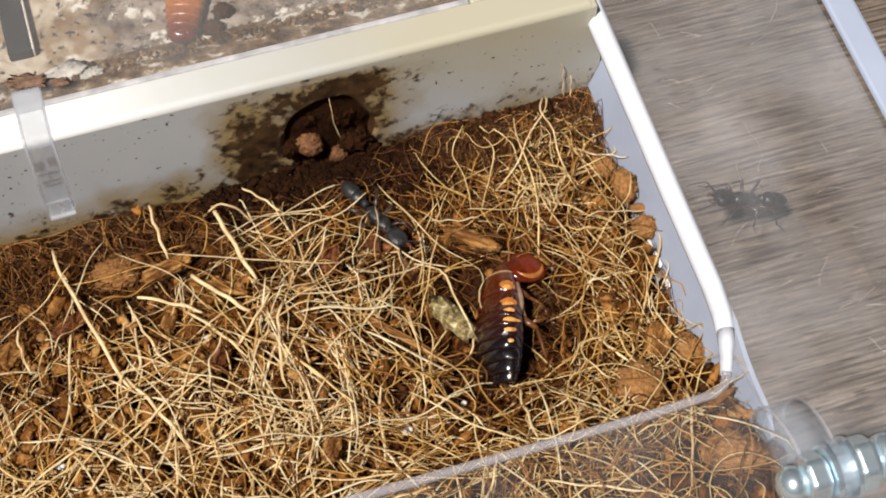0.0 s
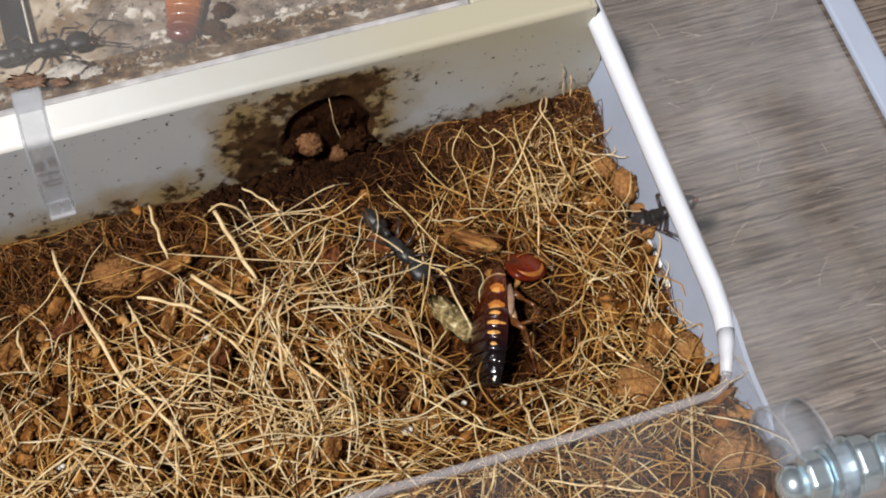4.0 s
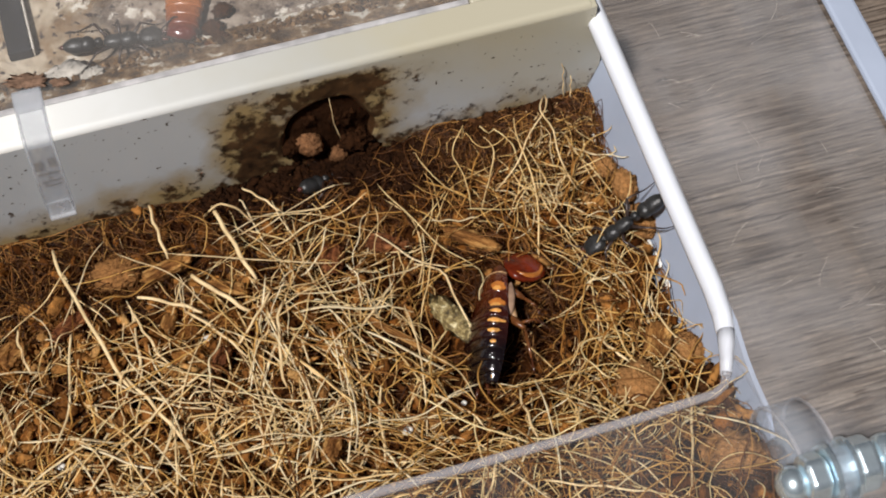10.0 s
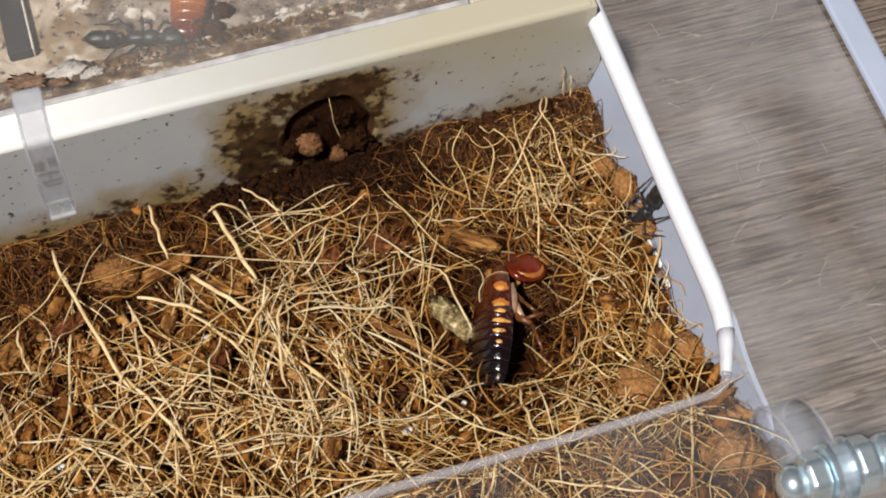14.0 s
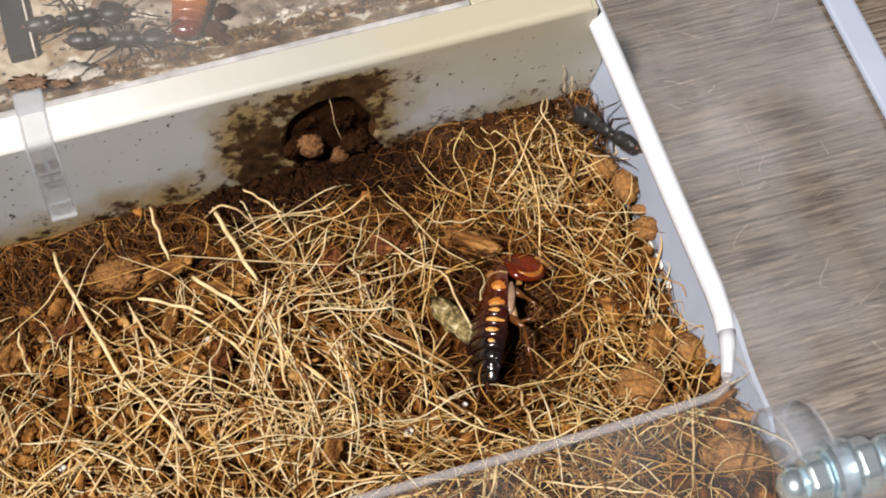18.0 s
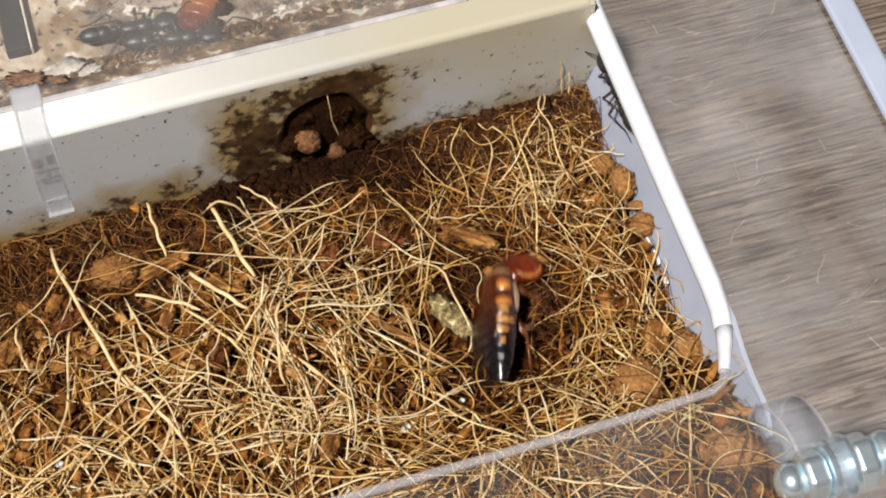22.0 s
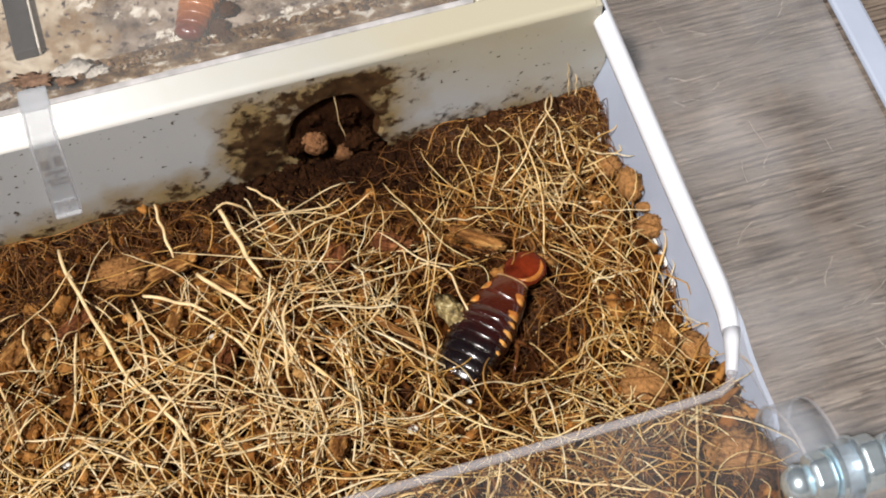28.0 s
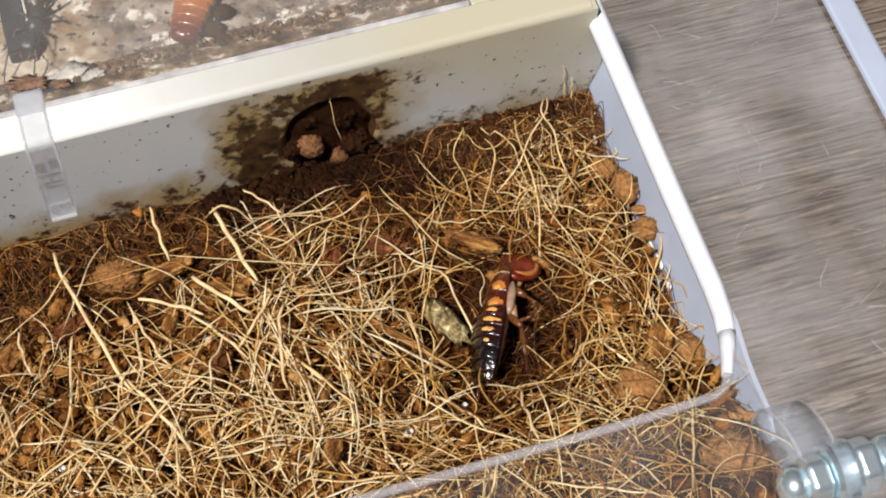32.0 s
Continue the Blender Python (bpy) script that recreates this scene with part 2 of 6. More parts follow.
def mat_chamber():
    """Beige nest floor with fine dark specks and pale patches; the shadow over one end is painted grey-brown."""
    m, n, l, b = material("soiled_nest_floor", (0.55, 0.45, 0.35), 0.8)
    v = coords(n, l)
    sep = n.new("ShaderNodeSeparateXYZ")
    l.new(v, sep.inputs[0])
    lit_floor = ramp(n, l, noise_of(n, l, v, 160, 5, 0.62), [(0.34, (0.15, 0.100, 0.055)), (0.46, (0.36, 0.285, 0.195)), (0.66, (0.58, 0.50, 0.38))])
    # Grey-brown tone stands for the shadow lying over the floor's right part.
    shaded_floor = ramp(n, l, noise_of(n, l, v, 210, 6, 0.66), [(0.36, (0.055, 0.036, 0.024)), (0.50, (0.19, 0.145, 0.11)), (0.64, (0.36, 0.30, 0.24))])
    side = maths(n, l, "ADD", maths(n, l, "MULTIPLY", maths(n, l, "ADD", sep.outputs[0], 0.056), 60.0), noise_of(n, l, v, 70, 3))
    base = mix(n, l, ramp(n, l, side, [(0.30, (0, 0, 0)), (0.75, (1, 1, 1))]), lit_floor, shaded_floor)
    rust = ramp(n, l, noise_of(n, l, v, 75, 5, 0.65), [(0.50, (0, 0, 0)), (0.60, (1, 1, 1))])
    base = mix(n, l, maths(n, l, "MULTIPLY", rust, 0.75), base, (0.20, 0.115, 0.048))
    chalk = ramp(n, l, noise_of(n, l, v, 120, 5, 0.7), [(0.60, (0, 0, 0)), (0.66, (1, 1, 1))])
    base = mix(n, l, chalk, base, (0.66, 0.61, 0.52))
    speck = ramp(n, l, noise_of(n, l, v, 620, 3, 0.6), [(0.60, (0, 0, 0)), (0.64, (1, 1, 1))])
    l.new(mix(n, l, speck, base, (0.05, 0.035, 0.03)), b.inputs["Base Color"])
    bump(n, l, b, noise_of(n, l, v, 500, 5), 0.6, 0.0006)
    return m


def mat_crust():
    """Caked dirt: brown clumps with cream-white gaps."""
    m, n, l, b = material("caked_nest_dirt", (0.2, 0.12, 0.06), 0.85)
    v = coords(n, l)
    c = ramp(n, l, noise_of(n, l, v, 190, 6, 0.62), [(0.40, (0.055, 0.028, 0.010)), (0.50, (0.17, 0.095, 0.036)), (0.56, (0.30, 0.21, 0.12)), (0.61, (0.72, 0.67, 0.57))])
    l.new(c, b.inputs["Base Color"])
    bump(n, l, b, noise_of(n, l, v, 420, 6, 0.65), 1.0, 0.0012)
    return m


def mat_plain(name, colour, rough=0.5, metal=0.0, spec=0.5, vary=0.25, scale=500, bumpy=0.15):
    m, n, l, b = material(name, colour, rough, metal, spec)
    v = coords(n, l)
    lo = tuple(c * (1 - vary) for c in colour)
    hi = tuple(min(1, c * (1 + vary)) for c in colour)
    l.new(ramp(n, l, noise_of(n, l, v, scale, 4), [(0.3, lo), (0.7, hi)]), b.inputs["Base Color"])
    if bumpy:
        bump(n, l, b, noise_of(n, l, v, scale * 3, 4), bumpy, 0.0002)
    return m


def mat_shell(name, back, front, y0, y1, rough=0.24, coat=1.0):
    """Glossy chitin that turns from one colour to another along the body."""
    m, n, l, b = material(name, back, rough, 0, 0.6)
    v = coords(n, l)
    sep = n.new("ShaderNodeSeparateXYZ")
    l.new(v, sep.inputs[0])
    f = maths(n, l, "DIVIDE", maths(n, l, "SUBTRACT", sep.outputs[1], y0), y1 - y0)
    f = maths(n, l, "ADD", f, maths(n, l, "MULTIPLY", maths(n, l, "SUBTRACT", noise_of(n, l, v, 500, 3), 0.5), 0.5))
    l.new(ramp(n, l, f, [(0.0, back), (1.0, front)]), b.inputs["Base Color"])
    b.inputs["Specular IOR Level"].default_value = 0.4
    b.inputs["Coat Weight"].default_value = coat
    b.inputs["Coat Roughness"].default_value = 0.14
    b.inputs["Coat IOR"].default_value = 1.85
    bump(n, l, b, noise_of(n, l, v, 700, 2), 0.6, 0.0008)
    return m


STRAW = mat_fibre("straw_fibre", [(0.0, (0.13, 0.042, 0.008)), (0.3, (0.42, 0.190, 0.040)), (0.62, (0.84, 0.515, 0.145)), (1.0, (1.0, 0.86, 0.47))])
BROWN_FIBRE = mat_fibre("brown_fibre", [(0.0, (0.028, 0.010, 0.003)), (0.5, (0.10, 0.036, 0.009)), (0.8, (0.29, 0.125, 0.032)), (1.0, (0.56, 0.31, 0.090))])
PALE_STRAW = mat_fibre("pale_straw", [(0.0, (0.92, 0.65, 0.27)), (1.0, (1.0, 0.90, 0.61))])
CRUMB = mat_crumb("coir_crumb", [(0.0, (0.022, 0.007, 0.0015)), (0.5, (0.085, 0.028, 0.005)), (0.82, (0.24, 0.088, 0.017)), (1.0, (0.46, 0.21, 0.055))])
# Peat is coloured darker to stand for the shade deep under the fibres.
PEAT = mat_plain("dark_peat", (0.030, 0.009, 0.002), 0.95, 0, 0.04, 0.6, 300, 0.8)
BROWN_PITH = mat_crumb("brown_pith", [(0.0, (0.022, 0.009, 0.003)), (0.8, (0.070, 0.029, 0.011)), (1.0, (0.13, 0.060, 0.024))])
DIRT = mat_crumb("nest_dirt", [(0.0, (0.045, 0.022, 0.009)), (0.6, (0.16, 0.085, 0.032)), (0.9, (0.27, 0.16, 0.075)), (1.0, (0.62, 0.52, 0.40))])
# Entrance lumps: pinker than the coir lumps and darkened for the shade there.
NEST_LUMP = mat_crumb("nest_lump", [(0.0, (0.18, 0.088, 0.040)), (1.0, (0.22, 0.108, 0.050))])
LUMP = mat_crumb("coir_lump", [(0.0, (0.27, 0.125, 0.042)), (1.0, (0.38, 0.195, 0.072))])
CHIP = mat_crumb("coir_chip", [(0.0, (0.07, 0.024, 0.006)), (0.45, (0.24, 0.098, 0.024)), (0.85, (0.45, 0.215, 0.060)), (1.0, (0.54, 0.31, 0.11))])
BARK = mat_bark("coir_bark", (0.10, 0.038, 0.010), (0.27, 0.125, 0.036), (0.52, 0.31, 0.11))
RED_BARK = mat_bark("red_coir_bark", (0.055, 0.017, 0.007), (0.17, 0.060, 0.022), (0.34, 0.15, 0.060))
HUSK = mat_husk()
GRIT = mat_plain("white_grit", (0.8, 0.78, 0.72), 0.5)
WOOD = mat_wood()
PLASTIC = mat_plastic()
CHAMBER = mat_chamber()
CRUST = mat_crust()
FROST = mat_plain("frosted_acrylic", (0.36, 0.41, 0.51), 0.35, 0, 0.5, 0.06, 90, 0.05)
RIM = mat_plain("polished_white_rim", (0.74, 0.77, 0.83), 0.32, 0, 0.6, 0.03, 200, 0.03)
MILKY = mat_clear("milky_acrylic_corner", 0.86, (0.70, 0.72, 0.77), 0.25)
GREYRIM = mat_clear("grey_acrylic_edge", 0.30, (0.50, 0.48, 0.49), 0.2)
SHEET = mat_clear("scratched_clear_acrylic", 0.03, (0.55, 0.545, 0.56), 0.12, 0.13, 0.02)
FRONT_SHEET = mat_clear("dusty_clear_acrylic", 0.012, (0.56, 0.555, 0.55), 0.12, 0.045, 0.015)
CLEAR = mat_clear("clear_acrylic", 0.008, (0.85, 0.9, 0.95), 0.08, 0.0, 0.015)
LUG = mat_clear("clear_thick_acrylic", 0.25, (0.46, 0.51, 0.58), 0.12, 0.12, 0.08)
CLIP = mat_clear("clear_clip_acrylic", 0.26, (0.47, 0.485, 0.51), 0.08, 0.18, 0.08)
COVER = mat_clear("nest_cover_acrylic", 0.08, (0.40, 0.385, 0.365), 0.15, 0.09, 0.015)
# Blue of the reflected sky is put into the steel's base colour.
STEEL = mat_plain("bright_steel", (0.78, 0.91, 1.0), 0.27, 0.84, 0.5, 0.05, 300, 0.03)
COVER_EDGE = mat_plain("grey_cover_edge", (0.42, 0.41, 0.41), 0.5, 0, 0.4, 0.3, 300)
BAR = mat_plain("dark_slate_bar", (0.012, 0.013, 0.016), 0.7, 0, 0.3, 0.6, 200)
# Dirt colour lowered for the shade in the entrance and along the wall's foot.
SHADED_LUMP = mat_crumb("shaded_dirt_lump", [(0.0, (0.013, 0.005, 0.002)), (1.0, (0.034, 0.0135, 0.005))])
PALE_CRUST = mat_plain("pale_caked_dirt", (0.50, 0.46, 0.40), 0.8, 0, 0.3, 0.5, 260, 0.9)
SCRATCH = mat_plain("pale_scratch", (0.5, 0.46, 0.40), 0.5)
SMUDGE = mat_plain("brown_smudge", (0.17, 0.105, 0.07), 0.9, 0, 0.2, 0.5, 700, 0.6)
MARK = mat_plain("dark_clip_mark", (0.035, 0.026, 0.022), 0.8)
ANT = mat_plain("black_ant_cuticle", (0.020, 0.020, 0.020), 0.36, 0, 0.5, 0.5, 900, 0.45)
ANT_LEG = mat_plain("dark_ant_leg", (0.035, 0.022, 0.018), 0.35, 0, 0.5, 0.4, 900)
ANT_RED = mat_plain("reddish_ant_cuticle", (0.09, 0.032, 0.02), 0.3, 0, 0.5, 0.4, 900)
DARK_SHELL = mat_shell("dark_brown_chitin", (0.006, 0.003, 0.003), (0.052, 0.008, 0.003), -0.007, 0.003, 0.19)
AMBER_SHELL = mat_shell("amber_chitin", (0.048, 0.008, 0.003), (0.095, 0.017, 0.004), 0.001, 0.0085, 0.19)
SHIELD = mat_plain("amber_shield", (0.105, 0.014, 0.004), 0.16, 0, 0.6, 0.7, 300, 0.05)
CREAM_SPOT = mat_plain("cream_spot", (0.62, 0.30, 0.075), 0.3, 0, 0.5, 0.5, 700, 0.05)
ORANGE_RIM = mat_plain("orange_rim", (0.46, 0.16, 0.03), 0.28, 0, 0.5, 0.4, 500, 0.05)
COXA = mat_plain("pale_leg_base", (0.30, 0.19, 0.125), 0.35, 0, 0.5, 0.35, 600, 0.1)
PALE_BAND = mat_plain("pale_band", (0.44, 0.27, 0.13), 0.3, 0, 0.5, 0.2, 1500, 0.05)
BELLY = mat_plain("brown_belly", (0.07, 0.022, 0.009), 0.22, 0, 0.5, 0.4, 900, 0.1)
LEG = mat_plain("amber_leg", (0.12, 0.042, 0.012), 0.25, 0, 0.5, 0.35, 1200, 0.1)
PALE_LEG = mat_plain("pale_leg", (0.36, 0.22, 0.11), 0.3, 0, 0.5, 0.25, 1200, 0.1)
CARCASS = mat_shell("orange_carcass", (0.11, 0.009, 0.002), (0.40, 0.125, 0.020), -0.0055, 0.001, 0.3, 0.5)

# ---- builders (millimetres) ----
MM = 0.001


def at(x, y, z, rx=0, ry=0, rz=0):
    return pose(x * MM, y * MM, z * MM, rx, ry, rz)


def mesh_of(name, bm, mat, smooth=True):
    me = bpy.data.meshes.new(name)
    bm.to_mesh(me)
    bm.free()
    me.transform(Matrix.Diagonal((MM, MM, MM, 1)))
    me.materials.append(mat)
    if smooth:
        me.shade_smooth()
    return me


def part(name, bm, mat, parent=None, label="", smooth=True, m=None):
    ob = new(name, mesh_of(name, bm, mat, smooth))
    if parent:
        ob.parent = parent
    if m is not None:
        ob.matrix_basis = m
    if label:
        ob["label"] = label
    return ob


def thing(name, m, label, category, group="", kind=""):
    ob = new(name)
    ob.empty_display_size = 0.005
    ob.matrix_basis = m
    return tagged(ob, label, category, group, kind)


def box(x0, x1, y0, y1, z0, z1, bevel=0.3, bm=None):
    bm = bm or bmesh.new()
    vs = [bm.verts.new((x, y, z)) for x in (x0, x1) for y in (y0, y1) for z in (z0, z1)]
    fs = [bm.faces.new([vs[i] for i in q]) for q in ((0, 1, 3, 2), (4, 6, 7, 5), (0, 4, 5, 1), (2, 3, 7, 6), (0, 2, 6, 4), (1, 5, 7, 3))]
    if bevel:
        bmesh.ops.bevel(bm, geom=list({e for f in fs for e in f.edges}), offset=bevel, segments=2, affect="EDGES", profile=0.5)
    bmesh.ops.recalc_face_normals(bm, faces=bm.faces)
    return bm


def prism(points, z0, z1, axis="z", bm=None):
    """An outline of (a, b) pairs drawn out along an axis."""
    bm = bm or bmesh.new()
    put = {"z": lambda a, b, c: (a, b, c), "x": lambda a, b, c: (c, a, b), "y": lambda a, b, c: (a, c, b)}[axis]
    lo, hi = ([bm.verts.new(put(a, b, c)) for a, b in points] for c in (z0, z1))
    bm.faces.new(lo[::-1])
    bm.faces.new(hi)
    for i in range(len(points)):
        j = (i + 1) % len(points)
        bm.faces.new((lo[i], lo[j], hi[j], hi[i]))
    bmesh.ops.recalc_face_normals(bm, faces=bm.faces)
    return bm


def blob(c, r, turn=(0, 0, 0), bm=None, seg=14, rings=9, rough=0.0, seed=0.0, freq=0.5, square=1.0):
    """A rounded body: an ellipsoid, squarer with square < 1, uneven with rough."""
    bm = bm or bmesh.new()
    e = Euler([radians(a) for a in turn]).to_matrix()
    vs = bmesh.ops.create_uvsphere(bm, u_segments=seg, v_segments=rings, radius=1)["verts"]
    for v in vs:
        p = v.co
        p = Vector([math.copysign(abs(a) ** square, a) for a in p])
        k = 1 + rough * noise.fractal(Vector((p.x * 1.7 + seed, p.y * 1.7 - seed, p.z * 1.7 + 2 * seed)) * (freq * 2), 0.8, 2.1, 4) if rough else 1
        v.co = Vector(c) + e @ Vector((p.x * r[0] * k, p.y * r[1] * k, p.z * r[2] * k))
    return bm


def tube(points, radii, sides=6, bm=None):
    bm = bm or bmesh.new()
    ps = [Vector(p) for p in points]
    rings = []
    for i, p in enumerate(ps):
        t = (ps[min(i + 1, len(ps) - 1)] - ps[max(i - 1, 0)]).normalized()
        side = t.cross(Vector((0, 0, 1)) if abs(t.z) < 0.9 else Vector((1, 0, 0))).normalized()
        up = side.cross(t)
        r = radii[i] if isinstance(radii, (list, tuple)) else radii
        rings.append([bm.verts.new(p + (side * math.cos(a) + up * math.sin(a)) * r) for a in (2 * math.pi * k / sides for k in range(sides))])
    for a, b in zip(rings, rings[1:]):
        for k in range(sides):
            bm.faces.new((a[k], a[(k + 1) % sides], b[(k + 1) % sides], b[k]))
    bm.faces.new(rings[0][::-1])
    bm.faces.new(rings[-1])
    return bm


def bent(a, b, lift, sway, n=10):
    """Points of a bowed line from a to b that rises and swings aside in the middle."""
    a, b = Vector(a), Vector(b)
    side = (b - a).cross(Vector((0, 0, 1))).normalized()
    return [a.lerp(b, i / n) + Vector((0, 0, lift * math.sin(math.pi * i / n))) + side * (sway * math.sin(math.pi * i / n) + 0.25 * sway * math.sin(9.1 * i / n)) + Vector((0.14 * math.sin(17.0 * i / n + a.x), 0.14 * math.cos(13.0 * i / n + a.y), 0)) for i in range(n + 1)]


# ---- setting ----
ground = tagged(part("ground", box(-15000, 15000, -15000, 15000, -780, -740, 0), mat_plain("grey_paving", (0.24, 0.23, 0.21), 0.8, 0, 0.3, 0.3, 6, 0.3)), "plain grey paved ground under the table", "ground", kind="structure")
table = tagged(part("table_top", box(-600, 600, -400, 600, -45, -15, 3), WOOD), "grey-brown weathered wooden table top with fine grain", "table", kind="structure")
for leg_x in (-560, 560):
    for leg_y in (-360, 560):
        part("leg", box(leg_x - 25, leg_x + 25, leg_y - 25, leg_y + 25, -740, -45, 2), WOOD, table)


def smooth01(v):
    v = np.clip(v, 0, 1)
    return v * v * (3 - 2 * v)


def ground_z(x, y):
    """Height of the coir bed: level in the middle, heaped up towards the front and the side wall."""
    heap = 11.5 * smooth01((-6 - y) / 42) * (0.35 + 0.65 * smooth01((x + 30) / 60))
    low = -1.6 * smooth01((y - 22) / 16)
    wave = 0.9 * np.sin(x * 0.21 + 1.3) * np.sin(y * 0.17) + 0.6 * np.sin(x * 0.47 + y * 0.31)
    pit = -4.0 * np.exp(-(((x - 4.5) / 8) ** 2 + ((y + 0) / 11) ** 2))
    return heap + low + wave * 0.7 + pit


def wall_x(z):
    return 31.1 + 0.275 * z


# the open-topped box
case = thing("terrarium_box", at(30, 0, -15), "clear acrylic ant box with a frosted inner side wall", "terrarium")
case_m = case.matrix_basis.inverted()


def case_part(name, bm, mat, label="", smooth=False):
    return part(name, bm, mat, case, label, smooth, case_m.copy())


def splayed_wall(outline, thick):
    """The side wall, drawn as (y, z) and leaning outwards."""
    bm = prism(outline, 0, thick, "x")
    for v in bm.verts:
        v.co.x += wall_x(v.co.z)
    return bm


case_part("side_wall", splayed_wall([(-37, -11), (96, -11), (96, 14), (-17, 14), (-20, 13.4), (-23, 12.8), (-27, 12.4), (-33, 12.4), (-37, 10.5)], 0.8), FROST, "bluish-white frosted side wall")
case_part("side_wall_front", splayed_wall([(-78, -11), (-37.2, -11), (-37.2, 12.4), (-78, 12.4)], 0.8), CLEAR, "clear front stretch of the side wall")
case_part("floor_panel", box(-110, 36, -82, 100, -15, -11.2, 0.4), CLEAR)
case_part("ramp", prism([(36.3, 9.4), (63, -6.2), (63, -7.0), (36.3, 8.6)], -16, 24, "y"), CLEAR, "clear sloping strip beside the side wall")
case_part("ledge", box(36.0, 70.8, 25, 96, 14.2, 15.6, 0.2), CLEAR, "clear ledge beside the side wall")
case_part("outer_wall", box(71.8, 76.8, -82, 100, -11, 22.8, 0.3), CLEAR, "clear outer wall")
case_part("outer_edge", box(71.6, 77.0, -82, 100, 22.9, 24.5, 0.7), FROST, "pale frosted top edge")
case_part("front_wall", box(-106, 70.8, -82, -78.2, -11, 21.8, 0.4), CLEAR)
case_part("far_wall", box(-110, -106.2, -82, 100, -11, 21.8, 0.4), CLEAR)

# the lid with its rounded opening
lid = thing("box_lid", at(30, -40, 22), "scratched clear acrylic lid with a round-cornered opening", "lid")
lid_m = lid.matrix_basis.inverted()
INNER = [(30.3, 100), (30.1, 46), (29.6, 3), (29.5, -14), (29.2, -18.5), (28.7, -21.6), (28.0, -24.2), (27.2, -26.6), (26.4, -28.8), (25.4, -30.6), (23.8, -31.3), (12, -31.6), (-40, -31.3), (-106, -31.0)]
part("side_sheet", prism([(31.2, 100), (30.8, -14), (30.4, -19.0), (29.4, -24.0), (30.9, -36.0), (37.8, -36.0), (37.8, -78), (70.8, -78), (70.8, 100)], 22, 23.4), SHEET, lid, "", False, lid_m.copy())
part("front_sheet", prism([(29.3, -24.1), (27.2, -29.4), (25.4, -31.8), (-106, -31.8), (-106, -78), (30.4, -78), (30.4, -33.3)], 22, 23.4), FRONT_SHEET, lid, "", False, lid_m.copy())


def rim(path, inner, outer, z0, z1):
    bm = bmesh.new()
    rings = []
    for i, p in enumerate(path):
        q0, q1 = Vector(path[max(i - 1, 0)]), Vector(path[min(i + 1, len(path) - 1)])
        d = (q1 - q0).normalized()
        side = Vector((-d.y, d.x))
        w0, w1 = inner[i], outer[i]
        p = Vector(p)
        ring = []
        mid, half, high = (w0 + w1) / 2, (w1 - w0) / 2, z1 - z0 - 0.4
        for w, z in [(w0, z0)] + [(mid - half * math.cos(a), z0 + 0.4 + high * math.sin(a)) for a in (math.pi * i / 12 for i in range(13))] + [(w1, z0)]:
            c = p + side * w
            ring.append(bm.verts.new((c.x, c.y, z)))
        rings.append(ring)
    for a, b in zip(rings, rings[1:]):
        n = len(a)
        for k in range(n):
            bm.faces.new((a[k], a[(k + 1) % n], b[(k + 1) % n], b[k]))
    bm.faces.new(rings[0])
    bm.faces.new(rings[-1][::-1])
    bmesh.ops.recalc_face_normals(bm, faces=bm.faces)
    return bm


part("side_rim", rim(INNER[:6], [0] * 6, [3.9, 3.8, 3.6, 3.5, 3.3, 2.9], 21.9, 24.5), RIM, lid, "glossy white rim of the opening", True, lid_m.copy())
part("corner_rim", rim(INNER[5:9], [0] * 4, [2.9, 2.5, 2.1, 1.7], 22.3, 24.5), MILKY, lid, "milky rounded corner of the opening", True, lid_m.copy())
part("front_rim", rim(INNER[8:], [0] * 6, [1.7, 1.4, 1.4, 1.5, 1.5, 1.5], 23.4, 24.5), GREYRIM, lid, "hazy grey front edge of the opening", True, lid_m.copy())

# hinge at the side wall's front
hinge = thing("hinge", at(34, -46, 8), "clear round acrylic hinge lug with bright steel bolt and nuts", "hinge")
hinge_m = hinge.matrix_basis.inverted()
lug_outline = [(-46 + 12.5 * math.cos(radians(a)), 14 + 12.5 * math.sin(radians(a))) for a in range(-20, 181, 10)] + [(-58, 4), (-34.5, 4)]
part("lug", prism(lug_outline, 31.6, 37.4, "x"), LUG, hinge, "clear thick rounded lug", True, hinge_m.copy())


def hexagon(x0, x1, y, z, r):
    bm = prism([(y + r * math.cos(radians(60 * k + 12)), z + r * math.sin(radians(60 * k + 12))) for k in range(6)], x0, x1, "x")
    bmesh.ops.bevel(bm, geom=list(bm.edges), offset=0.95, segments=4, affect="EDGES", profile=0.5)
    return bm


def rod(x0, x1, y, z, r, sides=20):
    return prism([(y + r * math.cos(2 * math.pi * k / sides), z + r * math.sin(2 * math.pi * k / sides)) for k in range(sides)], x0, x1, "x")


# Thin hazy tubes added along the lug's rims to draw its edge glints.
for lug_x in (31.6, 37.4):
    part("lug_glint", tube([(lug_x, -46 + 12.4 * math.cos(radians(a)), 14 + 12.4 * math.sin(radians(a))) for a in range(-20, 151, 10)], 0.35, 6), GREYRIM, hinge, "hazy tube along the lug's edge standing for its glint", True, hinge_m.copy())
HY, HZ = -50.5, 27.4
part("cap_nut", blob((28.2, HY, HZ), (2.6, 2.9, 2.9)), STEEL, hinge, "domed steel cap nut", True, hinge_m.copy())
part("nut", hexagon(29.8, 33.6, HY, HZ, 4.1), STEEL, hinge, "hexagonal steel nut", False, hinge_m.copy())
part("washer", rod(33.7, 34.5, HY, HZ, 4.6), STEEL, hinge, "", False, hinge_m.copy())
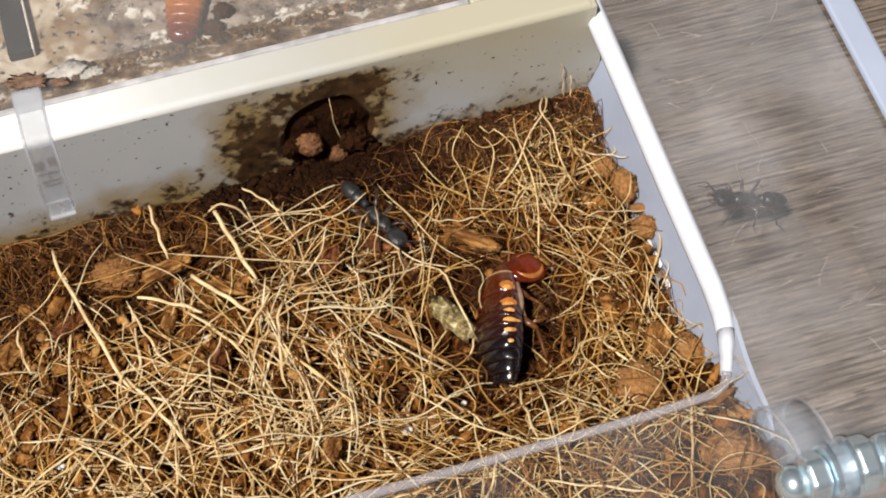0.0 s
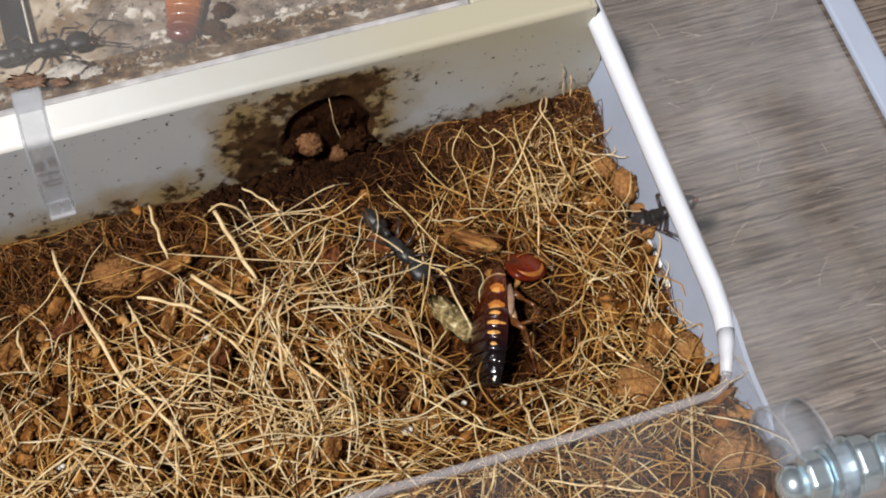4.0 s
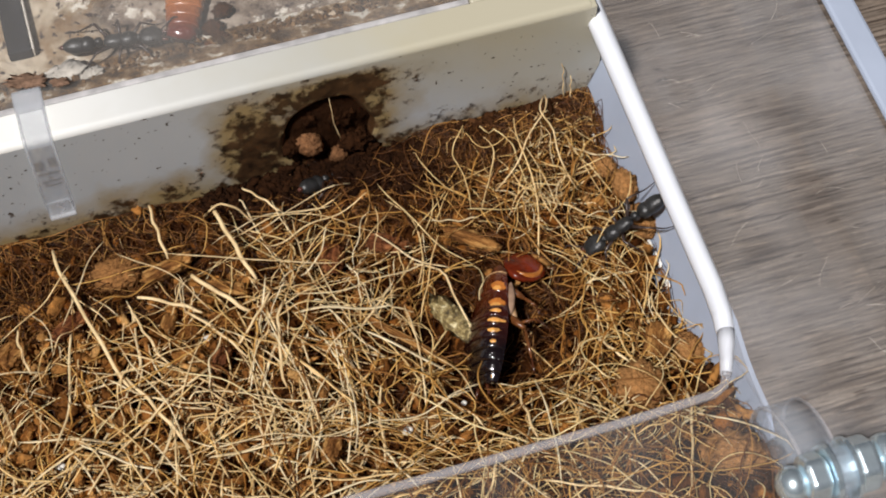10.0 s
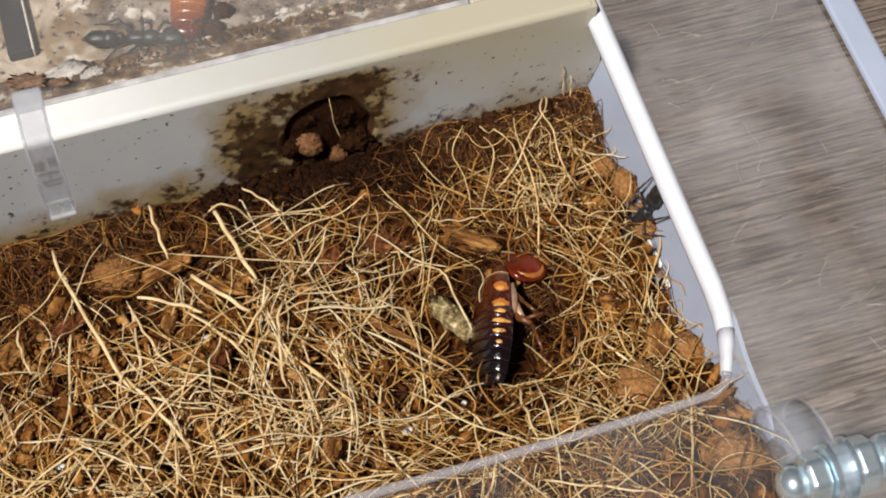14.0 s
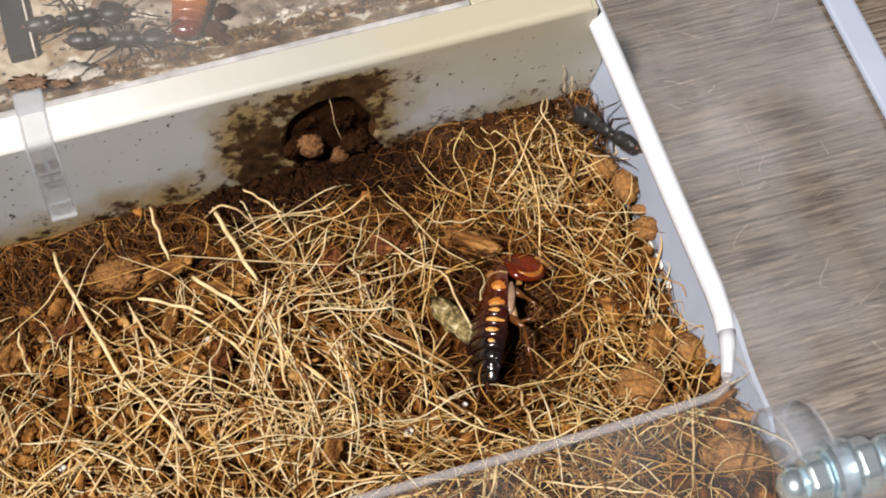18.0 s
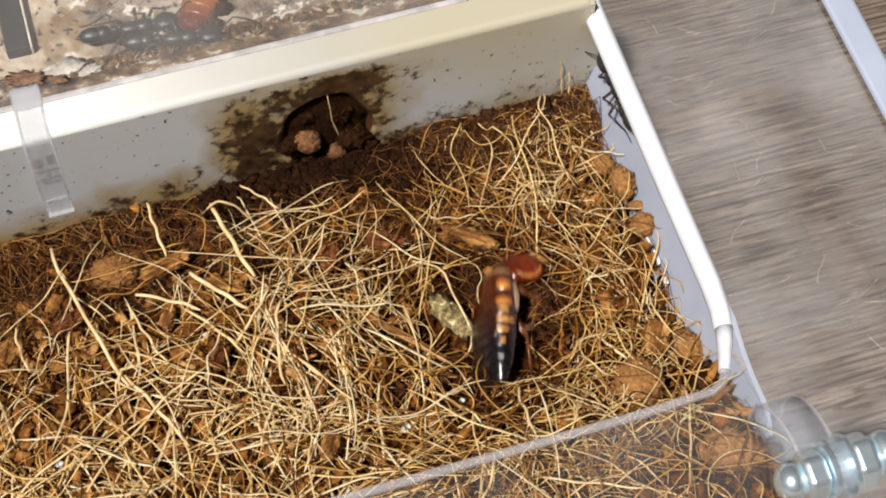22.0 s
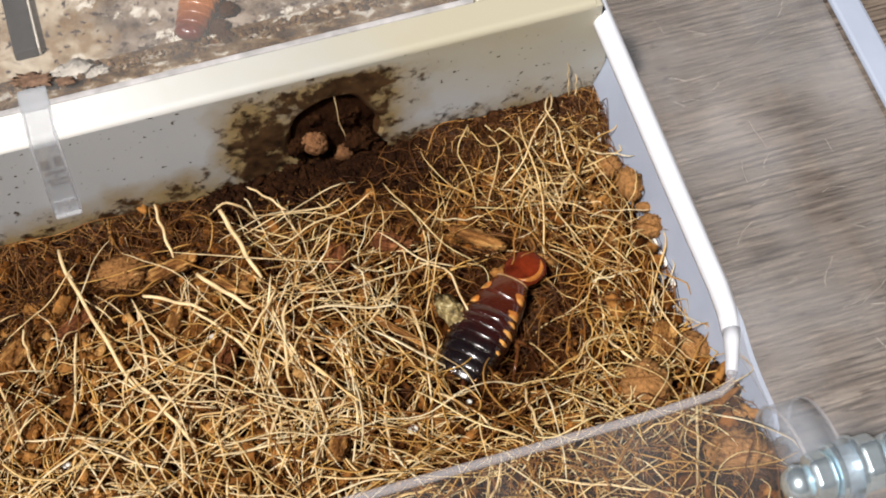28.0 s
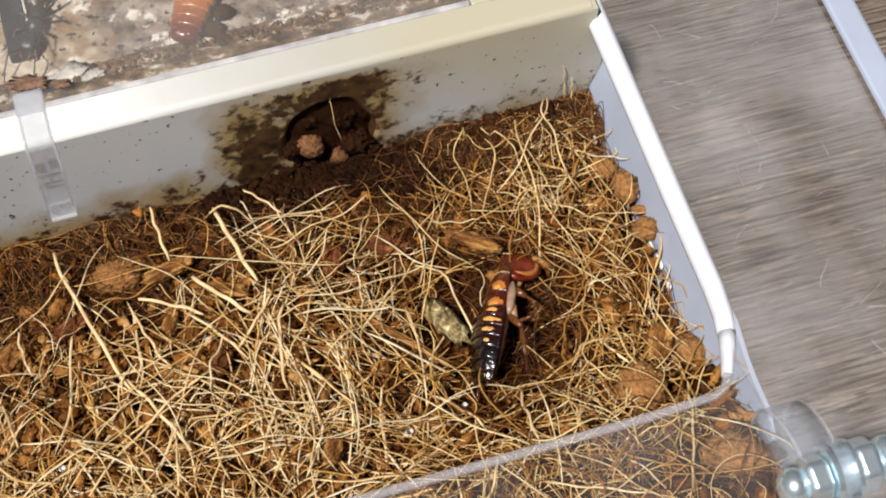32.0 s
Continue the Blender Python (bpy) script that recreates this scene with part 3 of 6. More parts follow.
part("barrel", rod(34.6, 37.3, HY, HZ, 3.6), LUG, hinge, "clear hinge barrel", False, hinge_m.copy())
part("nut", hexagon(37.6, 41.4, HY, HZ, 4.6), STEEL, hinge, "hexagonal steel nut", False, hinge_m.copy())
part("washer", rod(36.9, 37.55, HY, HZ, 4.9), STEEL, hinge, "", False, hinge_m.copy())
part("bolt", rod(33.0, 46.0, HY, HZ, 2.0), STEEL, hinge, "bright steel bolt", False, hinge_m.copy())
part("bolt_head", blob((43.4, HY, HZ), (2.2, 3.6, 3.6), square=0.8), STEEL, hinge, "rounded steel bolt head", True, hinge_m.copy())

# the nest block behind
nest = thing("ant_nest", at(-30, 60, -11), "soiled cream-white plastic ant nest with a clear cover", "ant nest")
nest_m = nest.matrix_basis.inverted()


def nest_part(name, bm, mat, label="", smooth=False):
    return part(name, bm, mat, nest, label, smooth, nest_m.copy())


def pierced_wall(x0, x1, z0, z1, y0, y1, hx, hz, rx, rz, lip=1.3):
    """A wall with an arched opening that widens towards the front and a rounded upper front edge."""
    bm = bmesh.new()
    turns = sorted([2 * math.pi * k / 64 + 0.03 for k in range(64)] + [math.atan2(z - hz, x - hx) % (2 * math.pi) for x in (x0, x1) for z in (z0, z1 - lip)])
    n = len(turns)

    def outer(y, top):
        ring = []
        for a in turns:
            c, s = math.cos(a), math.sin(a)
            t = min(((x1 - hx) / c if c > 1e-6 else (x0 - hx) / c if c < -1e-6 else 1e9), ((z1 - lip - hz) / s if s > 1e-6 else (z0 - hz) / s if s < -1e-6 else 1e9))
            z = hz + s * t
            ring.append(bm.verts.new((hx + c * t, y, top if z > z1 - lip - 1e-4 else z)))
        return ring

    def inner(y, k):
        ring = []
        for a in turns:
            c, s = math.cos(a), math.sin(a)
            w = 1 + 0.12 * noise.noise(Vector((c * 1.6, s * 1.6, y * 0.1)))
            ring.append(bm.verts.new((hx + rx * k * c * w, y, hz + rz * k * s * w)))
        return ring
    rings = [outer(y0, z1 - lip), inner(y0, 1.06), inner(y0 + 0.25, 1.0), inner(y0 + 0.9, 0.93), inner(y0 + 2.4, 0.87), inner(y1, 0.84), outer(y1, z1)]
    rings += [outer(y0 + lip * (1 - math.sin(a)), z1 - lip * (1 - math.cos(a))) for a in (radians(v) for v in (0, 15, 30, 45, 60, 75))]
    for a, b in zip(rings, rings[1:] + rings[:1]):
        for i in range(n):
            j = (i + 1) % n
            bm.faces.new((a[i], a[j], b[j], b[i]))
    bmesh.ops.recalc_face_normals(bm, faces=bm.faces)
    return bm


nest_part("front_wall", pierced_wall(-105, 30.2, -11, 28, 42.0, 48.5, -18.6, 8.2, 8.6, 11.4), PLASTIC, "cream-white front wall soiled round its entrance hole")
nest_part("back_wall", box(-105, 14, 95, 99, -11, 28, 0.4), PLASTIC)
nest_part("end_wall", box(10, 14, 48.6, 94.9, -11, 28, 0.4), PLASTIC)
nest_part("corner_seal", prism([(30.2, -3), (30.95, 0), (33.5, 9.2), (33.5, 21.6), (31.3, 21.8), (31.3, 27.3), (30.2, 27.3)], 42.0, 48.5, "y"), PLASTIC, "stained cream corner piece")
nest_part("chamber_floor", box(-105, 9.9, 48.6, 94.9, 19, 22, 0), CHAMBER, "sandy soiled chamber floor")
nest_part("tunnel_floor", box(-60, 9.9, 48.6, 94.9, -11, -3, 0), PEAT)
nest_part("cover", box(-104, 9.8, 50.0, 94.8, 27.2, 28.1, 0.2), COVER, "hazy clear cover over the chamber")
nest_part("cover_edge", box(-104, 9.8, 48.7, 49.9, 26.9, 28.0, 0.25), COVER_EDGE, "bluish-grey front edge of the cover")

# ---- coir bed ----
Y0, Y1, XL = -77.0, 41.8, -104.0


def bed_mesh():
    nx, ny = 150, 120
    u, v = np.meshgrid(np.linspace(0, 1, nx), np.linspace(0, 1, ny), indexing="ij")
    y = Y0 + (Y1 - Y0) * v
    x = XL + (30.9 - XL) * u
    z = ground_z(x, y) - 2.2
    rng = np.random.default_rng(3)
    z = z + rng.normal(0, 0.55, z.shape)
    x = np.where(u >= 1, wall_x(z) - 0.1, x)
    top = np.stack([x, y, z], -1).reshape(-1, 3)
    low = top.copy()
    low[:, 2] = -11.0
    low[:, 0] = np.minimum(low[:, 0], 28.0)
    i, j = np.meshgrid(np.arange(nx - 1), np.arange(ny - 1), indexing="ij")
    q = np.stack([i * ny + j, (i + 1) * ny + j, (i + 1) * ny + j + 1, i * ny + j + 1], -1).reshape(-1, 4)
    ring = [k * ny for k in range(nx)] + [(nx - 1) * ny + k for k in range(1, ny)] + [k * ny + ny - 1 for k in range(nx - 2, -1, -1)] + list(range(ny - 2, 0, -1))
    n = nx * ny
    skirt = [(ring[k], n + k, n + (k + 1) % len(ring), ring[(k + 1) % len(ring)]) for k in range(len(ring))]
    me = bpy.data.meshes.new("coir_bed")
    me.from_pydata((np.concatenate([top, low[ring]]) * MM).tolist(), [], q.tolist() + skirt + [tuple(range(n, n + len(ring)))])
    me.materials.append(PEAT)
    me.shade_smooth()
    return me


tagged(new("coir_bed", bed_mesh()), "dark brown coir peat bed filling the box", "substrate", kind="stuff")


def hold(x, y, z):
    """Keep strands inside the box."""
    y = np.clip(y, Y0 + 0.5, Y1 - 0.2)
    x = np.clip(x, XL + 1, wall_x(np.minimum(z, 14.0)) - 0.35)
    return x, y


def spread(rng, count, weight):
    xs, ys = np.empty(0), np.empty(0)
    while len(xs) < count:
        x, y = rng.uniform(-98, 33, 4 * count), rng.uniform(-64, 42, 4 * count)
        keep = rng.uniform(0, 1, len(x)) < weight(x, y)
        xs, ys = np.append(xs, x[keep]), np.append(ys, y[keep])
    return xs[:count], ys[:count]


def strands(name, mat, count, length, radius, rise, curl, weight, seed, segs=15, sides=3, arch=0.6, tufts=(), hollow=0.0):
    """Loose curved fibres lying over one another on the bed, all in one mesh."""
    rng = np.random.default_rng(seed)
    cx, cy = spread(rng, count, weight)
    ln = rng.uniform(*length, count) * rng.uniform(0.6, 1.0, count)
    rad = rng.uniform(*radius, count) * rng.uniform(0.7, 1.0, count)
    s = np.linspace(-0.5, 0.5, segs)[None, :]
    lay = 0.5 + 1.2 * np.sin(cx * 0.075 + 1.0) + 1.0 * np.sin(cy * 0.10 + cx * 0.05)
    th0 = np.where(rng.uniform(0, 1, count) < 0.33, lay + rng.normal(0, 0.45, count), rng.uniform(0, 2 * math.pi, count))[:, None]
    bend = rng.normal(0, curl, count)[:, None]
    wig = rng.normal(0, curl * 0.5, count)[:, None]
    ph = rng.uniform(0, 6.28, count)[:, None]
    fr = rng.uniform(5, 12, count)[:, None]
    kink = np.cumsum(rng.normal(0, 0.19 * curl, (count, segs)) * (rng.uniform(0, 1, (count, 1)) ** 0.5), 1)
    th = th0 + bend * s * 2 + wig * np.sin(fr * s + ph) + kink
    step = ln[:, None] / (segs - 1)
    x = np.cumsum(np.cos(th) * step, 1)
    y = np.cumsum(np.sin(th) * step, 1)
    if tufts:
        root = np.array(tufts)[np.arange(count) % len(tufts)] + rng.normal(0, 0.9, (count, 2))
        x, y = x - x[:, :1] + root[:, :1], y - y[:, :1] + root[:, 1:]
    else:
        x, y = x + (cx - x.mean(1))[:, None], y + (cy - y.mean(1))[:, None]
    if hollow:
        inside = ((x - 1.0) / 11.5) ** 2 + ((y - 2.5) / 14) ** 2 < 1
        keep = (inside.mean(1) < 0.12) | (rng.uniform(0, 1, count) > hollow)
        x, y, ln, rad, fr, ph, count = x[keep], y[keep], ln[keep], rad[keep], fr[keep], ph[keep], int(keep.sum())
    up = (rng.uniform(0, 1, count) ** 1.6)[:, None] * rise
    tilt = rng.normal(0, 0.16, count)[:, None] * ln[:, None]
    hump = np.abs(rng.normal(0, arch, count))[:, None] * (ln[:, None] / 14)
    z = up + tilt * s + hump * (1 - 4 * s * s) + 0.35 * np.sin(fr * s * 1.3 - ph)
    floor_z = ground_z(np.clip(x, XL, 31), np.clip(y, Y0, Y1))
    z = np.where(y > 37, np.minimum(z, 1.4 + 2.8 * smooth01((x + 16) / 14)), z)
    z = floor_z + np.where(z < -0.8, -0.8, z)
    x, y = hold(x, y, z)
    p = np.stack([x, y, z], -1)
    t = np.gradient(p, axis=1)
    t /= np.linalg.norm(t, axis=2, keepdims=True) + 1e-9
    side = np.cross(t, np.array([0, 0, 1.0]))
    side /= np.linalg.norm(side, axis=2, keepdims=True) + 1e-9
    upv = np.cross(side, t)
    taper = np.sqrt(np.clip(1 - (2.02 * s) ** 6, 0.05, 1))
    r = (rad[:, None] * taper)[..., None]
    ang = [2 * math.pi * k / sides + 0.5 for k in range(sides)]
    v = np.stack([p + r * (side * math.cos(a) + upv * math.sin(a)) for a in ang], 2)
    base = (np.arange(count)[:, None, None] * segs + np.arange(segs - 1)[None, :, None]) * sides
    k = np.arange(sides)[None, None, :]
    k2 = (k + 1) % sides
    f = np.stack(np.broadcast_arrays(base + k, base + k2, base + sides + k2, base + sides + k), -1).reshape(-1, 4)
    me = bpy.data.meshes.new(name)
    me.from_pydata((v.reshape(-1, 3) * MM).tolist(), [], f.tolist())
    me.materials.append(mat)
    me.shade_smooth()
    return new(name, me)


def clumps(x, y):
    """Where the mat is thick (1) and where it opens onto the pith below (0)."""
    f = np.sin(x * 0.42 + 1.3 * np.sin(y * 0.19)) * np.sin(y * 0.47 + 1.1 * np.sin(x * 0.23)) + 0.7 * np.sin(x * 0.83 + y * 0.61 + 2.0) * np.sin(y * 0.95 - x * 0.37)
    return smooth01((f + 0.75) / 1.5)


def w_straw(x, y):
    back = 1 - 0.95 * smooth01((y - 25 - 6 * smooth01((x - 4) / 12) - 1 * smooth01((-24 - x) / 10)) / 9)
    left = 1 - 0.80 * smooth01((-28 - x) / 18) * smooth01((y - 6) / 16)
    pit = 1 - 0.96 * np.exp(-(((x - 3) / 11.5) ** 2 + ((y - 2) / 13.5) ** 2) ** 1.6)
    shade = 1 - 0.8 * np.exp(-(((x + 11) / 17) ** 2 + ((y - 31) / 6.5) ** 2) ** 1.5)
    pit = pit * (1 - 0.45 * np.exp(-(((x + 6) / 8) ** 2 + ((y - 13) / 6) ** 2)))
    pit = pit * (1 - 0.97 * np.exp(-(((x - 18) / 5.0) ** 2 + ((y + 20) / 5.5) ** 2) ** 2))
    pit = pit * (1 - 0.55 * np.exp(-(((x + 13.5) / 5.5) ** 2 + ((y - 22) / 8) ** 2) ** 1.5)) * (1 - 0.6 * np.exp(-(((x - 25) / 6) ** 2 + ((y - 9) / 4) ** 2) ** 1.5))
    under = 1 - 0.75 * smooth01((x - 12) / 8) * smooth01((-30 - y) / 6)
    coarse = (1 - 0.20 * smooth01((-26 - x) / 16)) * (1 - 0.25 * smooth01((x + 22) / 12)) * (1 - 0.85 * smooth01((x - 26.5) / 3))
    return back * left * pit * shade * under * coarse * (0.22 + 0.78 * clumps(x, y))


def w_pale(x, y):
    return w_straw(x, y) * (0.6 + 0.4 * smooth01((-18 - x) / 20))


def w_left(x, y):
    return w_straw(x, y) * (0.12 + 0.88 * smooth01((-14 - x) / 14)) * (1 - 0.85 * smooth01((y - 4) / 10))


def w_brown(x, y):
    dense = 0.20 + 0.80 * smooth01((y - 14) / 16) + 0.5 * np.exp(-(((x - 6) / 9) ** 2 + ((y - 1) / 12) ** 2))
    return dense * (1 - 0.42 * np.exp(-(((x + 13) / 15) ** 2 + ((y - 38) / 7) ** 2) ** 1.5))


def w_corner(x, y):
    return smooth01((x + 6) / 10) * smooth01((y - 31) / 5)


def w_chip(x, y):
    return (0.08 + 0.92 * smooth01((-22 - x) / 18)) * (1 - 0.97 * smooth01((y - 13) / 11)) * (1 - 0.95 * np.exp(-(((x - 1) / 14) ** 2 + ((y - 5) / 17) ** 2) ** 2))


def w_web(x, y):
    """The springy golden tangle in the corner by the side wall and before it."""
    return (0.15 + 0.85 * clumps(y, x)) * smooth01((x + 14 - 6 * smooth01((y - 18) / 8)) / 14) * (1 - 0.9 * smooth01((x - 26) / 3)) * (1 - smooth01((y - 33) / 5)) * (1 - 0.96 * np.exp(-(((x - 3) / 10.5) ** 2 + ((y - 0) / 12) ** 2) ** 1.6)) * (1 - 0.97 * np.exp(-(((x - 18) / 5) ** 2 + ((y + 20) / 5.5) ** 2) ** 2))


def w_crumb(x, y):
    return (0.40 + 0.60 * smooth01((-24 - x) / 22) * (0.55 + 0.45 * smooth01((y + 25) / 20))) * (1 - 0.75 * smooth01((y - 27) / 8))


TUFTS = [(-19.1, 4.9), (-33.5, 15.1), (10.1, -11.9), (20.2, 37.5), (13.2, 21.7), (18.4, 17.2), (-51.3, 15.9), (-63.8, 4.1), (-35.5, -11.0), (25.2, -7.5), (-17.6, -16.5), (-22, 16), (12, -24), (-4, -24), (-48, -4), (-75, 14)]
tagged(strands("coir_fibre", STRAW, 1300, (7, 26), (0.075, 0.14), 6.2, 0.52, w_straw, 11, hollow=0.66), "fine golden coir fibres in a loose tangled mat", "fibre", kind="stuff")
tagged(strands("coarse_coir_fibre", STRAW, 560, (9, 30), (0.13, 0.21), 7.2, 0.34, w_straw, 14, hollow=0.66), "coarser golden coir fibres lying over the mat", "fibre", kind="stuff")
tagged(strands("brown_coir_fibre", BROWN_FIBRE, 4600, (6, 22), (0.05, 0.13), 3.0, 0.6, w_brown, 12), "thin red-brown coir fibres along the nest wall", "fibre", kind="stuff")
tagged(strands("wall_foot_fibre", BROWN_FIBRE, 950, (6, 18), (0.05, 0.12), 4.8, 0.6, w_corner, 16, arch=1.6), "red-brown fibres arching before the nest wall", "fibre", kind="stuff")
tagged(strands("pale_coir_fibre", PALE_STRAW, 470, (9, 34), (0.11, 0.20), 7.6, 0.28, w_pale, 13, hollow=0.66), "pale straw-coloured coir strands on top of the bed", "fibre", kind="stuff")
tagged(strands("thick_coir_fibre", PALE_STRAW, 390, (11, 32), (0.16, 0.29), 6.4, 0.17, w_left, 15, hollow=0.66), "thick pale coir strands on the coarse part of the bed", "fibre", kind="stuff")
tagged(strands("curly_coir_fibre", STRAW, 340, (12, 36), (0.10, 0.17), 6.4, 0.95, w_web, 17, segs=22, arch=1.3, hollow=0.75), "springy curled golden coir fibres heaped in the corner", "fibre", kind="stuff")
tagged(strands("tufted_coir_fibre", PALE_STRAW, 220, (6, 15), (0.08, 0.15), 6.0, 0.4, w_straw, 18, arch=1.2, tufts=TUFTS, hollow=0.6), "pale coir fibres fanning out from small tufts", "fibre", kind="stuff")


def crumbs(name, mat, count, size, weight, seed, area=None, drop=0.0, shape=(1.0, 1.0, 1.55), lean=1.0):
    rng = np.random.default_rng(seed)
    bm = bmesh.new()
    bmesh.ops.create_icosphere(bm, subdivisions=2, radius=1)
    bv = np.array([v.co for v in bm.verts])
    bf = np.array([[v.index for v in f.verts] for f in bm.faces])
    bm.free()
    if area:
        x, y = rng.uniform(area[0], area[1], count), rng.uniform(area[2], area[3], count)
        y = area[2] + (area[3] - area[2]) * rng.uniform(0, 1, count) ** (1.5 if area[2] > 42 else 0.6)
        z = area[4] + drop * (area[3] - y) / (area[3] - area[2])
    else:
        x, y = spread(rng, count, weight)
        z = ground_z(x, y) + rng.uniform(-1.7, 1.3, count) + drop
    d = rng.normal(0, 1, (count, 5, 3))
    w = np.ones((count, len(bv)))
    for k in range(5):
        w += 0.19 * np.sin((bv @ d[:, k].T).T * (1.5 + k) + k)
    w += rng.normal(0, 0.16, w.shape)
    s = (rng.uniform(0, 1, (count, 1, 1)) ** 1.8 * (size[1] - size[0]) + size[0]) * rng.uniform(0.35, 1.0, (count, 1, 3)) * np.array(shape)
    p = bv[None] * w[..., None] * s
    q = rng.normal(0, 1, (count, 4)) * np.array([1.0, lean, lean, 1.0])
    q /= np.linalg.norm(q, axis=1, keepdims=True)
    a, b, c, e = q.T
    rot = np.stack([1 - 2 * (c * c + e * e), 2 * (b * c - a * e), 2 * (b * e + a * c), 2 * (b * c + a * e), 1 - 2 * (b * b + e * e), 2 * (c * e - a * b), 2 * (b * e - a * c), 2 * (c * e + a * b), 1 - 2 * (b * b + c * c)], -1).reshape(-1, 3, 3)
    p = np.einsum("nij,nkj->nki", rot, p)
    x = np.minimum(x, wall_x(z) - 1.5)
    p = p + np.stack([x, y, z], -1)[:, None, :]
    f = (bf[None] + (np.arange(count) * len(bv))[:, None, None]).reshape(-1, 3)
    me = bpy.data.meshes.new(name)
    me.from_pydata((p.reshape(-1, 3) * MM).tolist(), [], f.tolist())
    me.materials.append(mat)
    me.shade_smooth()
    return new(name, me)


tagged(crumbs("coir_crumb", CRUMB, 4300, (0.45, 2.0), w_crumb, 21), "crumbly brown coir pith bits among the fibres", "substrate", kind="stuff")
tagged(crumbs("coir_chip", CHIP, 1900, (0.8, 2.8), w_chip, 24, None, 1.7, (0.8, 1.4, 0.38), 0.9), "crumbly orange-brown flakes of coir husk", "substrate", kind="stuff")
tagged(crumbs("nest_dirt", DIRT, 1700, (0.18, 0.8), None, 22, (-88, 8, 50.2, 58.5, 22.8), 3.2), "brown dirt crust along the chamber's edge", "dirt", kind="stuff")

# Pith whose dark colour stands for the shade along the nest wall's foot.
tagged(crumbs("shaded_foot_pith", SHADED_LUMP, 1300, (0.3, 1.2), None, 25, (-44, 6, 31.0, 41.4, 0.3), -0.5), "pith heaped along the nest wall's foot, darkened for the shade there", "substrate", kind="stuff")
tagged(crumbs("corner_pith", BROWN_PITH, 420, (0.4, 1.6), None, 26, (0, 30, 38.6, 41.3, 1.6), -1.2), "dark brown pith heaped into the corner by the nest", "substrate", kind="stuff")
tagged(crumbs("edge_pith", BROWN_PITH, 420, (0.6, 1.9), None, 27, (29.0, 33.5, -50, -20, 3.6), 7.4), "brown pith packed against the side wall", "substrate", kind="stuff")
# larger lumps of coir pith
LUMPS = [(-22.2, 42.2, 6.9, 2.5, 2.1, 2.5), (-16.9, 42.2, 1.6, 1.9, 1.6, 1.5), (30.2, 18.6, 4.4, 2.1, 3.2, 2.6), (31.0, 9.6, 3.6, 2.3, 2.2, 2.2), (31.4, 13.8, 3.4, 1.5, 0.9, 0.9), (28.6, 24.6, 2.4, 2.0, 2.6, 1.8),
         (18.2, -20.4, 6.6, 3.9, 4.3, 3.0), (-61.4, 29.0, 1.2, 4.6, 3.0, 2.0), (-84.7, 4.9, 1.4, 2.8, 2.0, 1.6),
         (27.4, -37.8, 10.6, 5.4, 3.6, 2.2), (29.8, -14.5, 2.2, 2.6, 3.0, 2.4)]
for i, (x, y, z, a, b, c) in enumerate(LUMPS):
    lump = part("coir_lump", blob((0, 0, 0), (a, b, c), seg=40, rings=26, rough=0.26 if i < 2 else 0.33, seed=i * 3.7, freq=1.8 if i < 2 else 2.4), NEST_LUMP if i < 2 else LUMP, None, "", True, at(x, y, z, 0, 0, (i * 47) % 60 - 30))
    tagged(lump, "rough lump of brown coir pith among fibres", "coir lump", "coir lumps")
# torn strips and flakes of coir bark: place, half length, half width, half thickness, turn and tilt
BARKS = [(0.6, 16.4, 3.6, 4.8, 1.3, 0.9, -35, 6, BARK), (-52.4, 26.2, 3.6, 4.3, 1.4, 1.1, 12, -5, BARK), (-16.8, 1.4, 3.5, 9.2, 0.6, 0.45, -47, 3, BARK),
         (-24.2, 19.6, 3.6, 2.7, 1.9, 1.3, 70, 10, RED_BARK), (-14.2, 20.0, 3.2, 3.3, 1.6, 1.1, -25, 4, RED_BARK), (-54.5, 15.6, 4.0, 1.9, 1.2, 0.6, 65, 24, BARK),
         (-81.4, 17.8, 3.0, 2.9, 2.1, 1.3, 40, 8, BARK), (-32.2, -4.0, 4.6, 2.5, 1.0, 0.7, 68, 18, BARK), (-33.9, -15.2, 5.4, 2.8, 1.5, 1.0, 62, 20, BARK),
         (-43.5, 19.6, 3.6, 3.4, 1.1, 0.8, -20, 12, BARK), (-70.5, 20.5, 3.0, 3.8, 1.3, 1.0, 30, 6, RED_BARK),
         (-66.0, -1.5, 4.2, 2.6, 1.2, 0.8, 100, 22, BARK), (-47.5, 6.4, 3.6, 2.4, 1.3, 0.8, 55, 16, RED_BARK), (24.4, -12.8, 5.2, 3.2, 2.2, 1.4, 62, 6, BARK)]
for k, (x, y, z, a, b, c, rz, ry, tone) in enumerate(BARKS):
    bm = blob((0, 0, 0), (a, b, c), seg=36, rings=28, rough=0.34, seed=k * 2.9 + 1.0, freq=2.2, square=0.62)
    for v in bm.verts:
        v.co.z += 0.22 * c * math.sin(v.co.y * 5.2 / b + k) + 0.10 * v.co.x * v.co.x / a * (1 if k % 2 else -1) * 0.4
    tagged(part("coir_bark", bm, tone, None, "", True, at(x, y, z, 0, ry, rz)), "torn fibrous strip of brown coir bark" if tone is BARK else "reddish torn flake of coir bark", "coir bark", "bark flakes")
